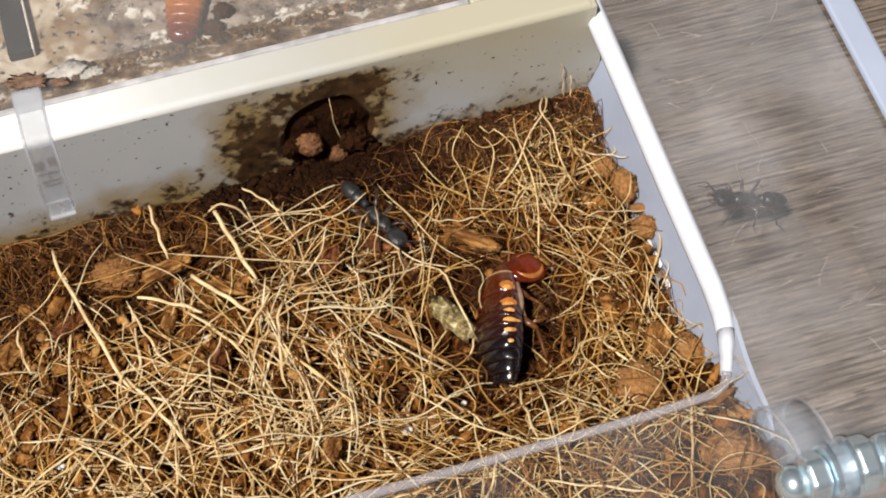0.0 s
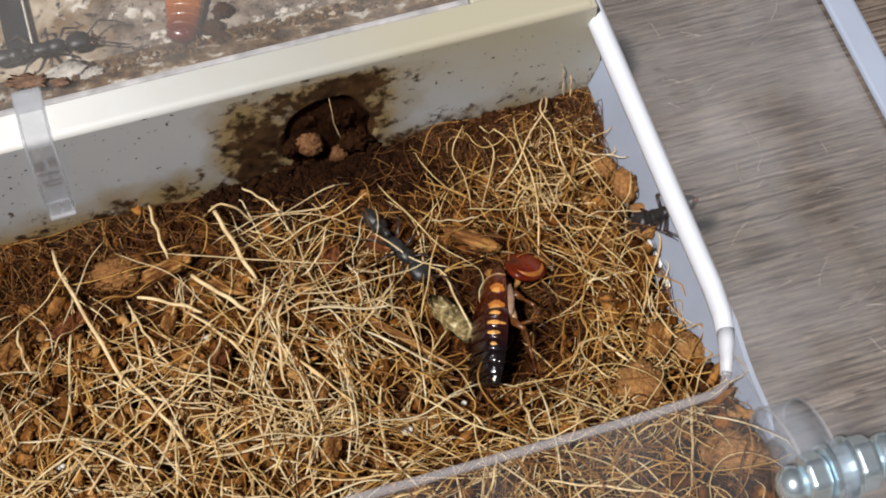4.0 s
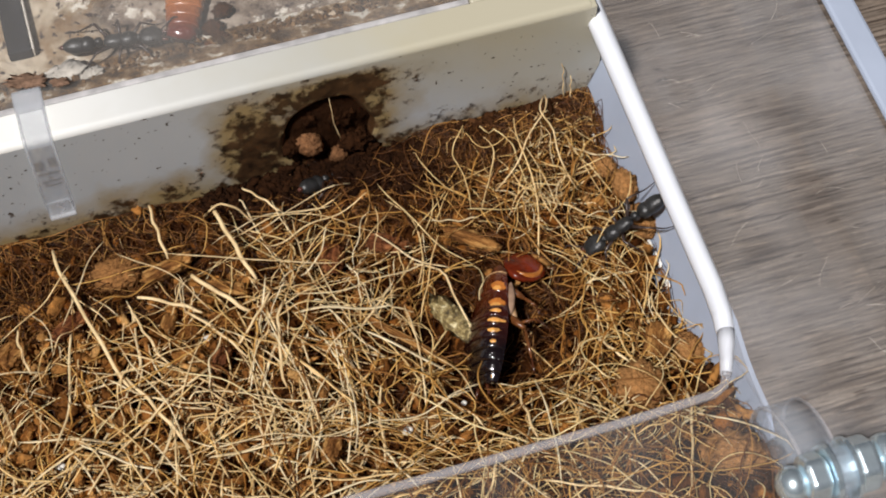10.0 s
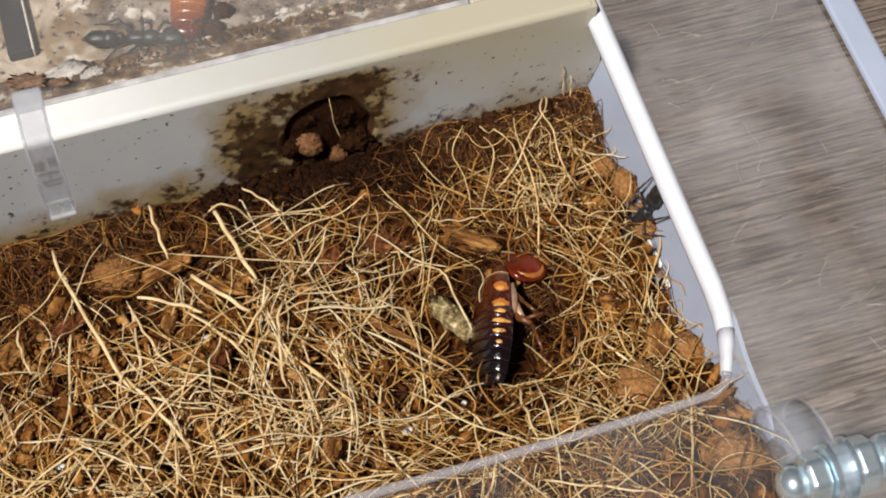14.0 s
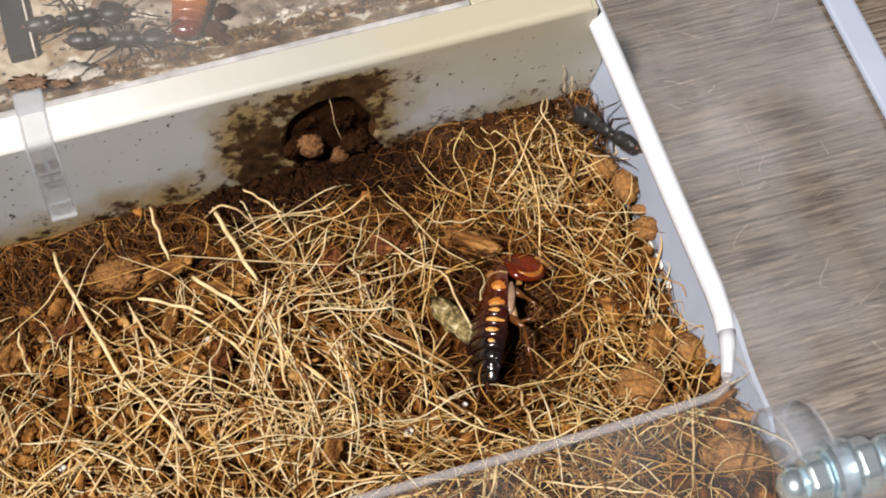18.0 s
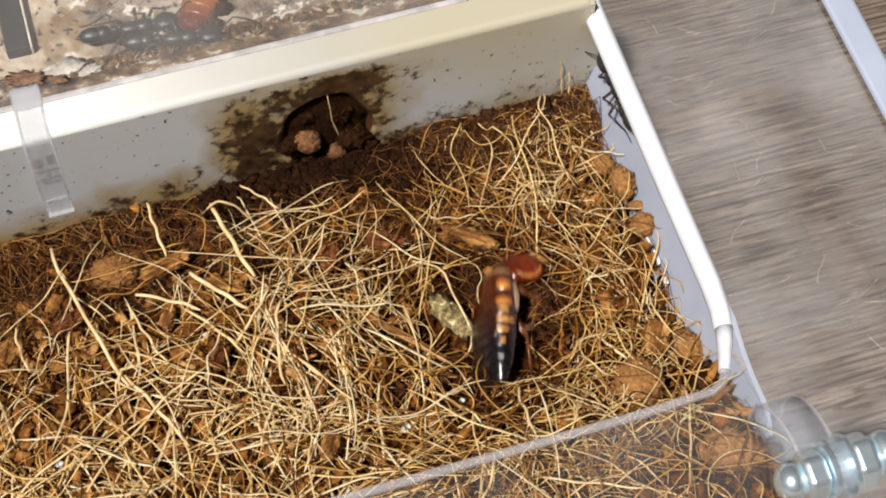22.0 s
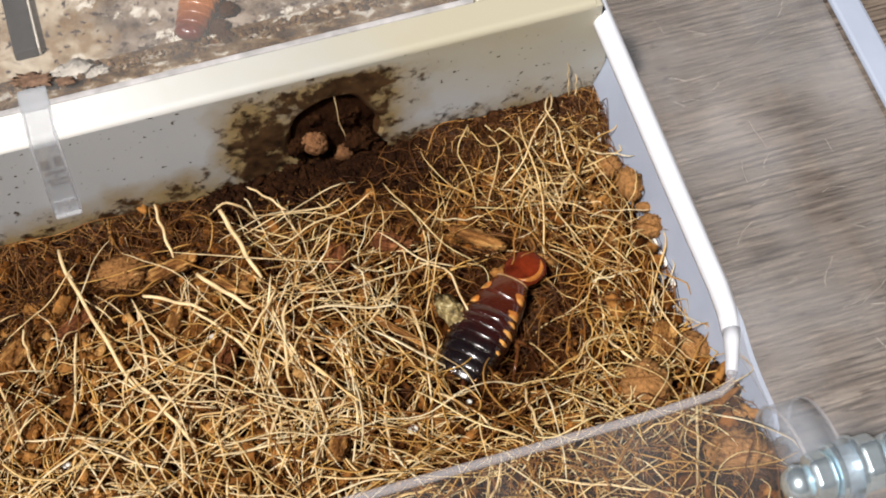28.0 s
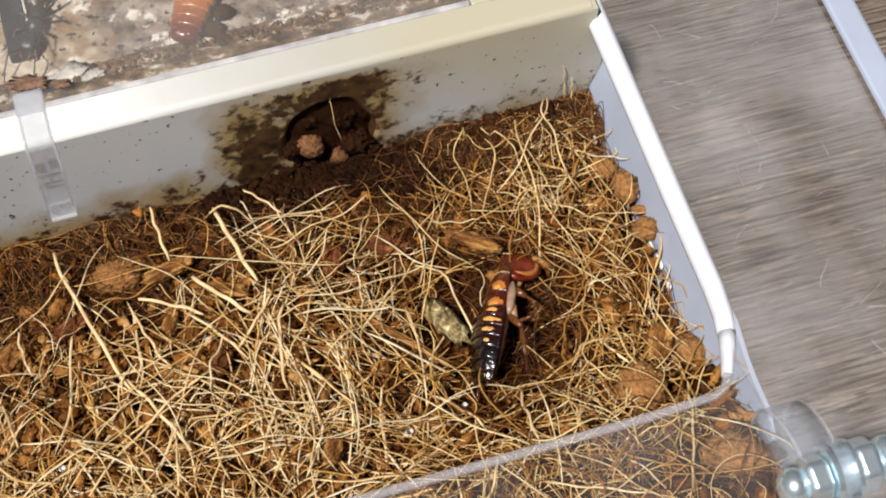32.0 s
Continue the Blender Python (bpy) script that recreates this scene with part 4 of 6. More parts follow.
# Dirt lumps filling the entrance; their dark colour stands for its shade.
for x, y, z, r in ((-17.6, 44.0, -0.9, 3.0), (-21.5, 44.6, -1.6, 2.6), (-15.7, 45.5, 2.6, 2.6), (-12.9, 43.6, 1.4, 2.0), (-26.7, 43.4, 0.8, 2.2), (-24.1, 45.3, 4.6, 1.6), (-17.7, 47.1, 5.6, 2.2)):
    tagged(part("dirt_lump", blob((0, 0, 0), (r * 1.2, r, r * 0.8), seg=30, rings=20, rough=0.42, seed=x, freq=2.2), SHADED_LUMP, None, "", True, at(x, y, z)), "dirt lump in the nest entrance, coloured dark for its shade", "dirt lump", "dirt lumps")
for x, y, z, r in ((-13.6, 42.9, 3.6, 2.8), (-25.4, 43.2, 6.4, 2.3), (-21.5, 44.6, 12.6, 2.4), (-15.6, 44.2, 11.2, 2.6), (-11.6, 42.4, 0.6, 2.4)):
    tagged(part("dirt_lump", blob((0, 0, 0), (r * 1.1, r * 0.8, r), seg=30, rings=20, rough=0.45, seed=x * 1.3, freq=2.2), SHADED_LUMP, None, "", True, at(x, y, z)), "dirt caked in the nest entrance, coloured blackish for its shade", "dirt lump", "dirt lumps")
for x, y, z, r in ((-33.9, 60.2, 23.0, 1.5), (-33.0, 57.6, 23.0, 1.2), (-35.4, 56.5, 23.2, 0.9), (-31.5, 63.5, 23.0, 1.4)):
    tagged(part("dirt_lump", blob((0, 0, 0), (r * 1.2, r, r * 0.8), seg=24, rings=16, rough=0.42, seed=x * 3, freq=2.2), CRUMB, None, "", True, at(x, y, z)), "dark dirt lump beside the insect remains", "dirt lump", "chamber lumps")
for x, y, z, r in ((-60.4, 56.6, 25.2, 2.2), (-63.0, 56.0, 25.2, 1.5), (-56.2, 55.4, 25.0, 1.3), (-48.5, 54.2, 24.8, 1.0)):
    tagged(part("pale_lump", blob((0, 0, 0), (r * 1.5, r * 0.8, r * 0.45), seg=24, rings=16, rough=0.6, seed=x * 2, freq=2.6), PALE_CRUST, None, "", True, at(x, y, z - 0.3, 0, 0, 12)), "whitish caked lump in the chamber's dirt crust", "dirt lump", "pale lumps")
HUSK_AT = at(-7.5, 2.2, 3.6, -8, 18, 20)
husk = tagged(part("dry_husk", blob((0, 0, 0), (2.2, 5.7, 1.7), seg=22, rings=14, rough=0.4, seed=9.1, freq=1.6), HUSK, None, "", True, HUSK_AT), "crumpled pale olive dry husk on the fibres", "husk")
for x, y, z, r in ((-20.9, -15.1, 2.6, 0.75), (-77.3, -4.2, 2.0, 0.6), (-48.8, 11.9, 1.8, 0.6), (-10.4, -13.1, 2.6, 0.45)):
    tagged(part("white_grain", blob((0, 0, 0), (r * 1.2, r, r * 0.8), rough=0.2, seed=x), GRIT, None, "", True, at(x, y, z)), "tiny white grain lying on the fibres", "grain", "white grains")

# single straws that stand out
STRAWS = [((-41.8, 35.6, 4.0), (-38.1, 18.8, 4.6), 1.5, 0.6, 0.5), ((-48.8, 22.7, 4.6), (-40.7, 13.2, 4.0), 0.4, 0.2, 0.48), ((-58.7, 21.6, 4.0), (-48.5, 15.1, 4.6), 0.3, -0.2, 0.36),
          ((-52.6, 39.1, 3.6), (-51.7, 27.6, 3.4), 0.6, 0.3, 0.34), ((-70.9, 35.5, 3.0), (-62.9, 3.9, 4.6), 1.2, 1.0, 0.42), ((-63.7, 6.9, 4.2), (-56.3, -8.7, 4.2), 0.4, -0.3, 0.38),
          ((-50.1, 4.5, 4.2), (-73.7, -11.9, 4.8), 0.8, 1.2, 0.3), ((22.3, 40.2, 6.6), (7.5, 24.3, 4.6), 4.5, -2.4, 0.2),
          ((22.0, 40.0, 6.6), (22.1, 20.1, 4.6), 4.6, 2.6, 0.2), ((-34.9, 13.3, 4.2), (-38.2, -2.6, 4.4), 1.2, 1.0, 0.36), ((-35.0, 1.9, 4.4), (-29.2, -6.0, 3.8), 0.5, 0.6, 0.34),
          ((-43.9, 35.2, 2.0), (-35.4, 31.2, 2.2), 6.0, 0.5, 0.26), ((-10.6, 14.5, 3.8), (-7.8, -6.2, 3.8), 1.6, -4.0, 0.24), ((24.8, -23.5, 8.2), (16.2, -43.7, 15.2), 1.6, -0.8, 0.28),
          ((-35.8, 38.5, 3.0), (-30.2, 31.7, 2.8), 1.0, 0.4, 0.24), ((-3.6, -32.5, 10.0), (11.4, -40.4, 13.2), 1.0, 0.8, 0.24),
          ((-79.3, 21.1, 4.2), (-78.6, 12.5, 3.6), 0.6, 0.6, 0.28), ((-23.1, 5.1, 4.2), (-16.2, 11.3, 3.8), 0.6, 0.3, 0.28),
          ((-0.7, -13.9, 3.8), (-1.2, -26.2, 7.8), 0.9, 0.8, 0.3), ((15.3, -8.8, 4.0), (18.3, -14.7, 5.0), 0.6, 0.4, 0.3), ((-39.9, -5.1, 4.2), (-44.6, -12.7, 5.0), 0.8, 0.8, 0.36),
          ((-59.7, 18.5, 4.2), (-56.3, 7.1, 4.6), 0.5, 0.5, 0.28), ((-44.5, 7.5, 3.8), (-36.3, 16.0, 4.4), 0.8, 0.6, 0.3), ((-51.3, 16.2, 4.0), (-43.3, 4.8, 3.6), 0.6, -0.6, 0.3),
          ((-8.8, -19.8, 5.8), (-15.8, -11.0, 5.2), 0.6, 0.7, 0.26), ((26.4, 40.6, 3.0), (25.6, 41.0, 13.6), 0.0, 0.5, 0.14), ((28.0, 40.2, 2.6), (27.6, 40.8, 9.6), 0.0, -0.4, 0.14)]
for a, b, lift, sway, r in STRAWS:
    mid = (Vector(a) + Vector(b)) / 2
    bm = tube(bent(Vector(a) - mid, Vector(b) - mid, lift, sway, 12), [r * k * 0.80 for k in (0.85, 1, 0.95, 1, 1.05, 1, 0.95, 1, 1.05, 1, 0.95, 0.9, 0.6)], 5)
    tagged(part("coir_straw", bm, PALE_STRAW, None, "", True, at(mid.x, mid.y, mid.z + (0.9 if mid.x < -30 else 0.0))), "long pale straw of coir on the tangled bed", "straw", "pale straws")
# Dirt plug added in the hole, darkened to read as its shaded back.
tagged(part("shaded_dirt_plug", blob((0, 0, 0), (10.2, 1.8, 12.6), seg=48, rings=30, rough=0.22, seed=6.3, freq=1.5), SHADED_LUMP, None, "", True, at(-18.6, 44.5, 8.0)), "dirt filling the back of the nest entrance, coloured dark for its shade", "dirt")
hair = tagged(part("hanging_hair", tube([(-1.2, 0.6, 8.8), (-1.0, -0.6, 5), (-0.9, -0.8, 2), (-0.2, -0.9, -1.2), (0.1, -0.8, -2.6), (0.2, -0.5, -4.6)], [0.05, 0.08, 0.08, 0.11, 0.10, 0.07], 5), PALE_STRAW, None, "", True, at(-16.7, 41.9, 11)), "thin pale hair hanging before the nest entrance", "fibre")

# clear clip that hangs over the nest's edge
clip = thing("acrylic_clip", at(-67.4, 41.7, 7.4), "clear acrylic clip with brown smudges hooked over the nest edge", "clip")
clip_m = clip.matrix_basis.inverted()
strip = [(51.5, 28.3), (42.2, 28.3), (41.7, 27.8), (41.7, 7.4), (40.3, 7.4), (40.3, 28.4), (41.8, 29.8), (51.5, 29.8)]
part("strip", prism(strip, -69.6, -65.2, "x"), CLIP, clip, "", False, clip_m.copy())
for edge_x in (-69.6, -65.2):
    part("clip_edge", tube([(edge_x, 51.4, 29.7), (edge_x, 41.8, 29.7), (edge_x, 40.35, 28.3), (edge_x, 40.35, 7.5)], 0.28, 6), CLIP, clip, "bright polished edge", True, clip_m.copy())
for z, h, x0, x1 in ((22.2, 2.6, -69.4, -68.0), (22.6, 2.6, -67.0, -65.8), (18.6, 0.6, -69.4, -65.4), (16.2, 0.5, -69.0, -65.6), (14.8, 0.4, -68.8, -65.8)):
    part("smudge", box(x0, x1, 41.72, 41.86, z - h, z, 0.05), MARK, clip, "dark brown smudge", False, clip_m.copy())

part("frosted_tip", box(-69.2, -65.6, 39.98, 40.25, 7.6, 11.8, 0.1), CLIP, clip, "milky frosted lower end", False, clip_m.copy())
part("end_lip", box(-69.7, -65.1, 39.7, 41.6, 6.6, 7.3, 0.2), CLIP, clip, "bright moulded lip at the lower end", False, clip_m.copy())
part("collar", box(-69.9, -64.9, 46.4, 50.6, 29.9, 31.0, 0.4), CLIP, clip, "raised clear collar on top", False, clip_m.copy())
for x, y, z, a, b in ((-67.0, 54.4, 28.16, 3.4, 1.4), (-61.6, 52.6, 28.16, 1.6, 0.8)):
    tagged(part("dirt_cake", blob((0, 0, 0), (a, b, 0.10), seg=36, rings=12, rough=0.7, seed=x * 0.7, freq=1.6), SMUDGE, None, "", True, at(x, y, z, 0, 0, -14)), "brown dirt caked on the nest cover by the clip", "dirt", "dirt cakes")

BOW = 0.62


def arch_plate(y0, y1, w0, w1, h0, h1, thick=0.35, base=0.0, n=16, flare=0.0):
    """A plate bowed over the back, from y0 to y1, overlapping the next one behind."""
    bm = bmesh.new()
    rows = []
    for j in range(9):
        f = j / 8
        y, w, h = y0 + (y1 - y0) * f, w0 + (w1 - w0) * f + 0.6 * flare * math.sin(math.pi * (0.15 + 0.85 * f)), h0 + (h1 - h0) * f
        lip = flare * (0.3 * (1 - f) ** 2 + math.sin(math.pi * (0.15 + 0.85 * f)))
        for inner in (0, 1):
            row = []
            for i in range(n + 1):
                a = math.pi * (i / n)
                c = math.cos(a)
                k = 1 - inner * 0.10
                row.append(bm.verts.new((c * w * k, y, base + (h + lip - inner * thick) * math.sin(a) ** BOW)))
            rows.append(row)
    def skin(a, b):
        for i in range(n):
            bm.faces.new((a[i], a[i + 1], b[i + 1], b[i]))
    for j in range(8):
        skin(rows[2 * j], rows[2 * j + 2])
        skin(rows[2 * j + 1], rows[2 * j + 3])
    skin(rows[0], rows[1])
    skin(rows[16], rows[17])
    bmesh.ops.recalc_face_normals(bm, faces=bm.faces)
    return bm


# dark bar and insect remains inside the nest
bank = tagged(part("dirt_bank", prism([(48.7, 22.02), (60, 22.02), (57.0, 23.2), (54.0, 25.2), (51.5, 26.4), (48.7, 26.7)], -90, 9.8, "x"), CRUST, None, "", False), "soiled sandy bank along the chamber's front", "dirt", kind="stuff")
bar = tagged(part("dark_bar", box(-2.1, 2.1, -13, 13, 0, 2.5, 0.4), BAR, None, "", False, at(-67.2, 76.6, 22)), "dark slate-coloured bar on the chamber floor", "bar")
part("edge", box(2.12, 2.5, -12.9, 12.9, 0.2, 2.3, 0.1), PALE_CRUST, bar, "pale worn edge", False)
carcass = thing("insect_remains", at(-40, 64, 24.1), "orange-brown piece of a dead insect in the nest chamber", "insect remains")
part("underside", blob((0, 0, -0.4), (2.8, 6.0, 1.4), seg=18, rings=12), BELLY, carcass)
for k in range(6):
    y = -6.2 + 2.0 * k
    part("segment", arch_plate(y, y + 2.6, 2.55 + 0.24 * k, 2.62 + 0.24 * k, 2.2, 2.1, base=-0.6, flare=0.2), CARCASS, carcass)

part("tip", blob((0, -5.6, 0.35), (2.45, 1.5, 1.5), seg=18, rings=12, square=0.85), CARCASS, carcass, "dark red rounded end")

# fine hair scratches in the lid
rng = np.random.default_rng(31)
scratch = bmesh.new()
for k in range(38):
    x, y, ang, ln = rng.uniform(36, 68), rng.uniform(-30, 60), rng.uniform(0, 6.28), rng.uniform(1.5, 6)
    pts = []
    for j in range(8):
        pts.append((x, y, 23.42))
        x, y, ang = x + math.cos(ang) * ln / 7, y + math.sin(ang) * ln / 7, ang + rng.normal(0, 0.16)
    tube(pts, 0.022, 3, scratch)
tagged(part("scratches", scratch, SCRATCH, lid, "fine pale hair scratches", False, lid_m.copy()), kind="stuff")
# silvery film torn along the foot of the side wall
for k, (y, ln, dz) in enumerate(((33.0, 2.6, 0.6), (26.5, 2.2, 1.0), (7.0, 2.4, 1.2), (3.2, 3.0, 1.6), (-1.5, 2.0, 1.6))):
    z = float(ground_z(30.0, y)) + dz
    flake = part("film_flake", blob((0, 0, 0), (0.25, ln * 0.5, 0.7), (0, 16, 0), seg=14, rings=9, rough=0.5, seed=k * 2.3, freq=1.8), GRIT, None, "", True, at(wall_x(z) - 0.5, y, z))
    tagged(flake, "torn silvery-white film at the foot of the side wall", "film", "film flakes")

# ---- the cockroach: head towards +y, back towards +z ----


def patch(y0, y1, w0, w1, h0, h1, f0, a0, df, da, base=0.0, flare=0.0, seed=0.0):
    """A thin uneven patch lying on a bowed plate, round the place f0 along and the angle a0 across it."""
    bm = bmesh.new()

    def on(f, a, lift):
        w, h = w0 + (w1 - w0) * f + 0.6 * flare * math.sin(math.pi * (0.15 + 0.85 * f)) + lift, h0 + (h1 - h0) * f + flare * (0.3 * (1 - f) ** 2 + math.sin(math.pi * (0.15 + 0.85 * f))) + lift
        return bm.verts.new((math.cos(a) * w, y0 + (y1 - y0) * f, base + h * max(math.sin(a), 0) ** BOW))
    mid = on(f0, a0, 0.07)
    rings = []
    for r, lift in ((0.6, 0.06), (1.0, -0.03)):
        rings.append([on(f0 + df * r * k * math.sin(t), a0 + da * r * k * math.cos(t), lift) for t, k in ((2 * math.pi * i / 16, 1 + 0.35 * noise.noise(Vector((math.cos(6.283 * i / 16) * 1.3 + seed, math.sin(6.283 * i / 16) * 1.3, seed)))) for i in range(16))])
    for i in range(16):
        j = (i + 1) % 16
        bm.faces.new((mid, rings[0][i], rings[0][j]))
        bm.faces.new((rings[0][i], rings[1][i], rings[1][j], rings[0][j]))
    bmesh.ops.recalc_face_normals(bm, faces=bm.faces)
    return bm


def limb(points, radii, sides=7):
    return tube(points, radii, sides)


roach = thing("cockroach", at(0, 0, 3), "glossy dark brown cockroach with cream spots struggling on its side", "cockroach")
part("belly", blob((0, -1.6, -0.2), (4.0, 10.4, 1.6), seg=20, rings=16, square=0.9), BELLY, roach, "flat brown segmented underside")
edges = [-12.6, -11.0, -9.0, -7.0, -5.0, -3.0, -1.1, 0.8]
wide = [3.3, 4.2, 4.8, 5.1, 5.3, 5.3, 5.1, 4.7]
tall = [1.5, 2.4, 3.1, 3.6, 3.9, 4.0, 3.8, 3.3]
SPOT_AT = [radians(a) for a in (24, 150)]
for k in range(7):
    shape = (edges[k], edges[k + 1] + 0.5, wide[k], wide[k + 1], tall[k], tall[k + 1] - 0.15)
    plate = part("tergite", arch_plate(*shape, flare=0.34), DARK_SHELL, roach, "glossy blackish-brown back plate")
    for side, a in enumerate(SPOT_AT):
        size = ((0.04, 0, 0, 0.08, 0.16, 0.21, 0.17), (0.05, 0, 0, 0.04, 0.09, 0.12, 0.10))[side][k]
        if not size:
            continue
        part("spot", patch(*shape, 0.42, a, 0.10 + 0.42 * size, size * 1.75, flare=0.34, seed=k * 1.7 + side * 5), CREAM_SPOT, plate, "cream-yellow side spot")
for k, (y0, y1, w0, w1, h0, h1) in enumerate(((0.7, 4.3, 4.6, 4.15, 3.2, 2.8), (4.0, 8.3, 4.2, 3.0, 2.85, 2.1))):
    shape = (y0, y1, w0, w1, h0, h1)
    plate = part("thorax_plate", arch_plate(*shape, flare=0.25), AMBER_SHELL, roach, "glossy amber-brown thorax plate")
    for side, a in enumerate((radians(27), radians(149))):
        part("spot", patch(*shape, 0.28, a, 0.25, 0.46, flare=0.25, seed=k * 2.3 + side * 7 + 20), ORANGE_RIM, plate, "orange-yellow hind corner")
        part("spot", patch(*shape, 0.18, a, 0.12, 0.32, flare=0.29, seed=k * 2.3 + side * 7 + 30), CREAM_SPOT, plate, "cream-yellow hind corner")
for s in (-1, 1):
    part("coxa", blob((s * 3.5, 3.4, -0.9), (0.9, 3.3, 0.9), (0, 0, s * 6), seg=16, rings=10, rough=0.12, seed=s), COXA, roach, "pale beige leg base at the side")
part("front_band", arch_plate(8.25, 8.45, 3.08, 3.02, 2.17, 2.1), PALE_BAND, roach, "cream band behind the neck shield")
for s in (-1, 1):
    part("cercus", limb([(s * 1.3, -12.0, 0.8), (s * 2.0, -13.4, 0.9), (s * 2.5, -14.6, 0.7)], [0.42, 0.36, 0.1]), BELLY, roach, "short dark tail feeler")
part("neck", blob((0.4, 8.4, 0.3), (2.2, 2.6, 1.3), seg=16, rings=10, rough=0.1, seed=2.0), BELLY, roach, "soft brown neck under the shield")
neck = part("neck_shield", blob((0, 3.0, 0.5), (3.5, 4.0, 1.2), seg=26, rings=16, square=0.9, rough=0.06, seed=4.0), SHIELD, roach, "amber neck shield with a paler margin", True, at(0, 8.3, 0.4))
part("margin", tube([(2.75 * math.cos(radians(a)), 3.0 + 3.0 * math.sin(radians(a)), 1.2) for a in range(-75, 76, 15)], [0.12, 0.25, 0.36, 0.44, 0.48, 0.48, 0.46, 0.42, 0.36, 0.25, 0.12], 8), ORANGE_RIM, neck, "orange rim of the shield")
part("head", blob((0, 5.0, -0.7), (1.7, 1.7, 1.5)), BELLY, neck, "dark brown head under the shield")
for s in (-1, 1):
    part("feeler", limb([(s * 0.8, 6.2, -0.4), (s * 2.4, 9.5, 1.0), (s * 4.5, 14.0, 1.4), (s * 6.0, 19.0, 0.8)], [0.13, 0.12, 0.10, 0.06], 5), LEG, neck, "thin long feeler")
for s in (-1, 1):
    for name, y, knee, foot, end in (("fore_leg", 6.0, (3.6, -1.6, -2.6), (5.4, -3.2, -4.0), (6.2, -5.0, -4.6)), ("middle_leg", 4.6, (3.9, -5.6, -1.5), (6.6, -5.0, -3.6), (8.2, -6.4, -4.4)), ("hind_leg", 1.0, (5.6, -3.2, -2.2), (6.4, -8.6, -3.6), (6.8, -11.4, -4.2))):
        hip = Vector((s * 2.2, 0, 0))
        k, f, e = (Vector((s * (q[0] - 0.0), q[1], q[2])) for q in (knee, foot, end))
        leg = part(name, limb([hip, hip.lerp(k, 0.5), k], [0.55, 0.72, 0.38], 8), PALE_LEG if name == "middle_leg" and s > 0 else LEG, roach, "amber thigh and shin with spines", True, at(0, y, -0.9))
        part("shin", limb([k, k.lerp(f, 0.5), f], [0.34, 0.32, 0.22], 7), LEG, leg, "spiny amber shin")
        part("foot", limb([f, f.lerp(e, 0.5), e], [0.22, 0.18, 0.1], 5), BELLY, leg, "thin dark foot")
        spines = bmesh.new()
        for j in range(5):
            c = k.lerp(f, 0.15 + 0.17 * j)
            tube([c, c + Vector((s * 0.6, -0.5, 0.5 if j % 2 else -0.5))], [0.09, 0.03], 4, spines)
        part("spines", spines, BELLY, leg)

# ---- the ants: head towards +y, feet at z = 0 ----


def build_ant(label):
    ant = thing("ant", at(0, 0, 0), label, "ant", "black ants")
    head = part("head", blob((0, 2.2, 0), (1.75, 2.1, 1.15), square=0.8, seg=18, rings=12), ANT, ant, "square black head", True, at(0, 5.0, 2.7))
    for s in (-1, 1):
        part("eye", blob((s * 1.35, 2.5, 0.55), (0.3, 0.45, 0.3)), STEEL_EYE, head, "glossy black eye")
        part("jaw", limb([(s * 0.7, 4.0, -0.2), (s * 0.95, 5.0, -0.3), (s * 0.25, 5.7, -0.4)], [0.38, 0.3, 0.08], 6), ANT_RED, head, "dark red jaw")
        part("feeler", limb([(s * 0.6, 3.9, 0.4), (s * 2.2, 6.2, 1.5), (s * 2.4, 6.6, 1.4), (s * 2.6, 9.0, 0.2), (s * 2.4, 10.8, -0.9)], [0.17, 0.15, 0.14, 0.16, 0.10], 6), ANT_LEG, head, "elbowed feeler")
    part("fore_body", blob((0, 3.3, 2.7), (1.4, 1.8, 1.15), seg=18, rings=12), ANT, ant, "domed black fore body")
    part("mid_body", blob((0, 1.0, 2.6), (1.2, 2.1, 1.05), square=0.85, seg=16, rings=10), ANT, ant, "grooved black middle body")
    part("waist", blob((0, -1.9, 2.7), (0.75, 0.8, 1.05), square=0.8), ANT, ant, "knobbed waist")
    part("neck", limb([(0, 4.6, 2.7), (0, 5.6, 2.7)], [0.6, 0.6], 8), ANT, ant)
    rear = part("gaster_front", blob((0, -1.5, 0), (1.5, 1.5, 1.35), seg=18, rings=12), ANT, ant, "rounded black first abdomen ring", True, at(0, -2.4, 2.6))
    part("gaster_rear", blob((0, -3.3, -0.1), (1.52, 2.5, 1.35), seg=18, rings=12), ANT, rear, "tapering black abdomen")
    part("tip", blob((0, -5.7, -0.2), (0.45, 0.7, 0.45)), ANT_RED, rear, "reddish abdomen tip")
    for s in (-1, 1):
        for name, y, reach in (("fore_leg", 3.6, ((2.6, 2.0, 1.3), (4.0, 4.2, -1.6), (4.5, 5.8, -2.0))), ("middle_leg", 1.9, ((3.4, -0.2, 1.6), (4.8, -1.0, -1.4), (5.7, -1.6, -2.0))), ("hind_leg", 0.3, ((3.2, -2.6, 1.8), (4.4, -5.4, -1.2), (5.0, -7.6, -2.0)))):
            k, f, e = (Vector((s * a, b, c)) for a, b, c in reach)
            leg = part(name, limb([(s * 0.5, 0, -0.2), k], [0.36, 0.26], 7), ANT_LEG, ant, "thin dark leg", True, at(0, y, 2.1))
            part("shin", limb([k, f], [0.22, 0.15], 6), ANT_LEG, leg)
            part("foot", limb([f, e], [0.12, 0.07], 5), ANT_LEG, leg)
    return ant


STEEL_EYE = mat_plain("ant_eye", (0.01, 0.01, 0.012), 0.12)
ant_hunting = build_ant("grey-black ant on the coir beside the cockroach")
ant_wall = copy_thing(ant_hunting, at(45, 20, 16))
tagged(ant_wall, "black ant climbing the frosted side wall")
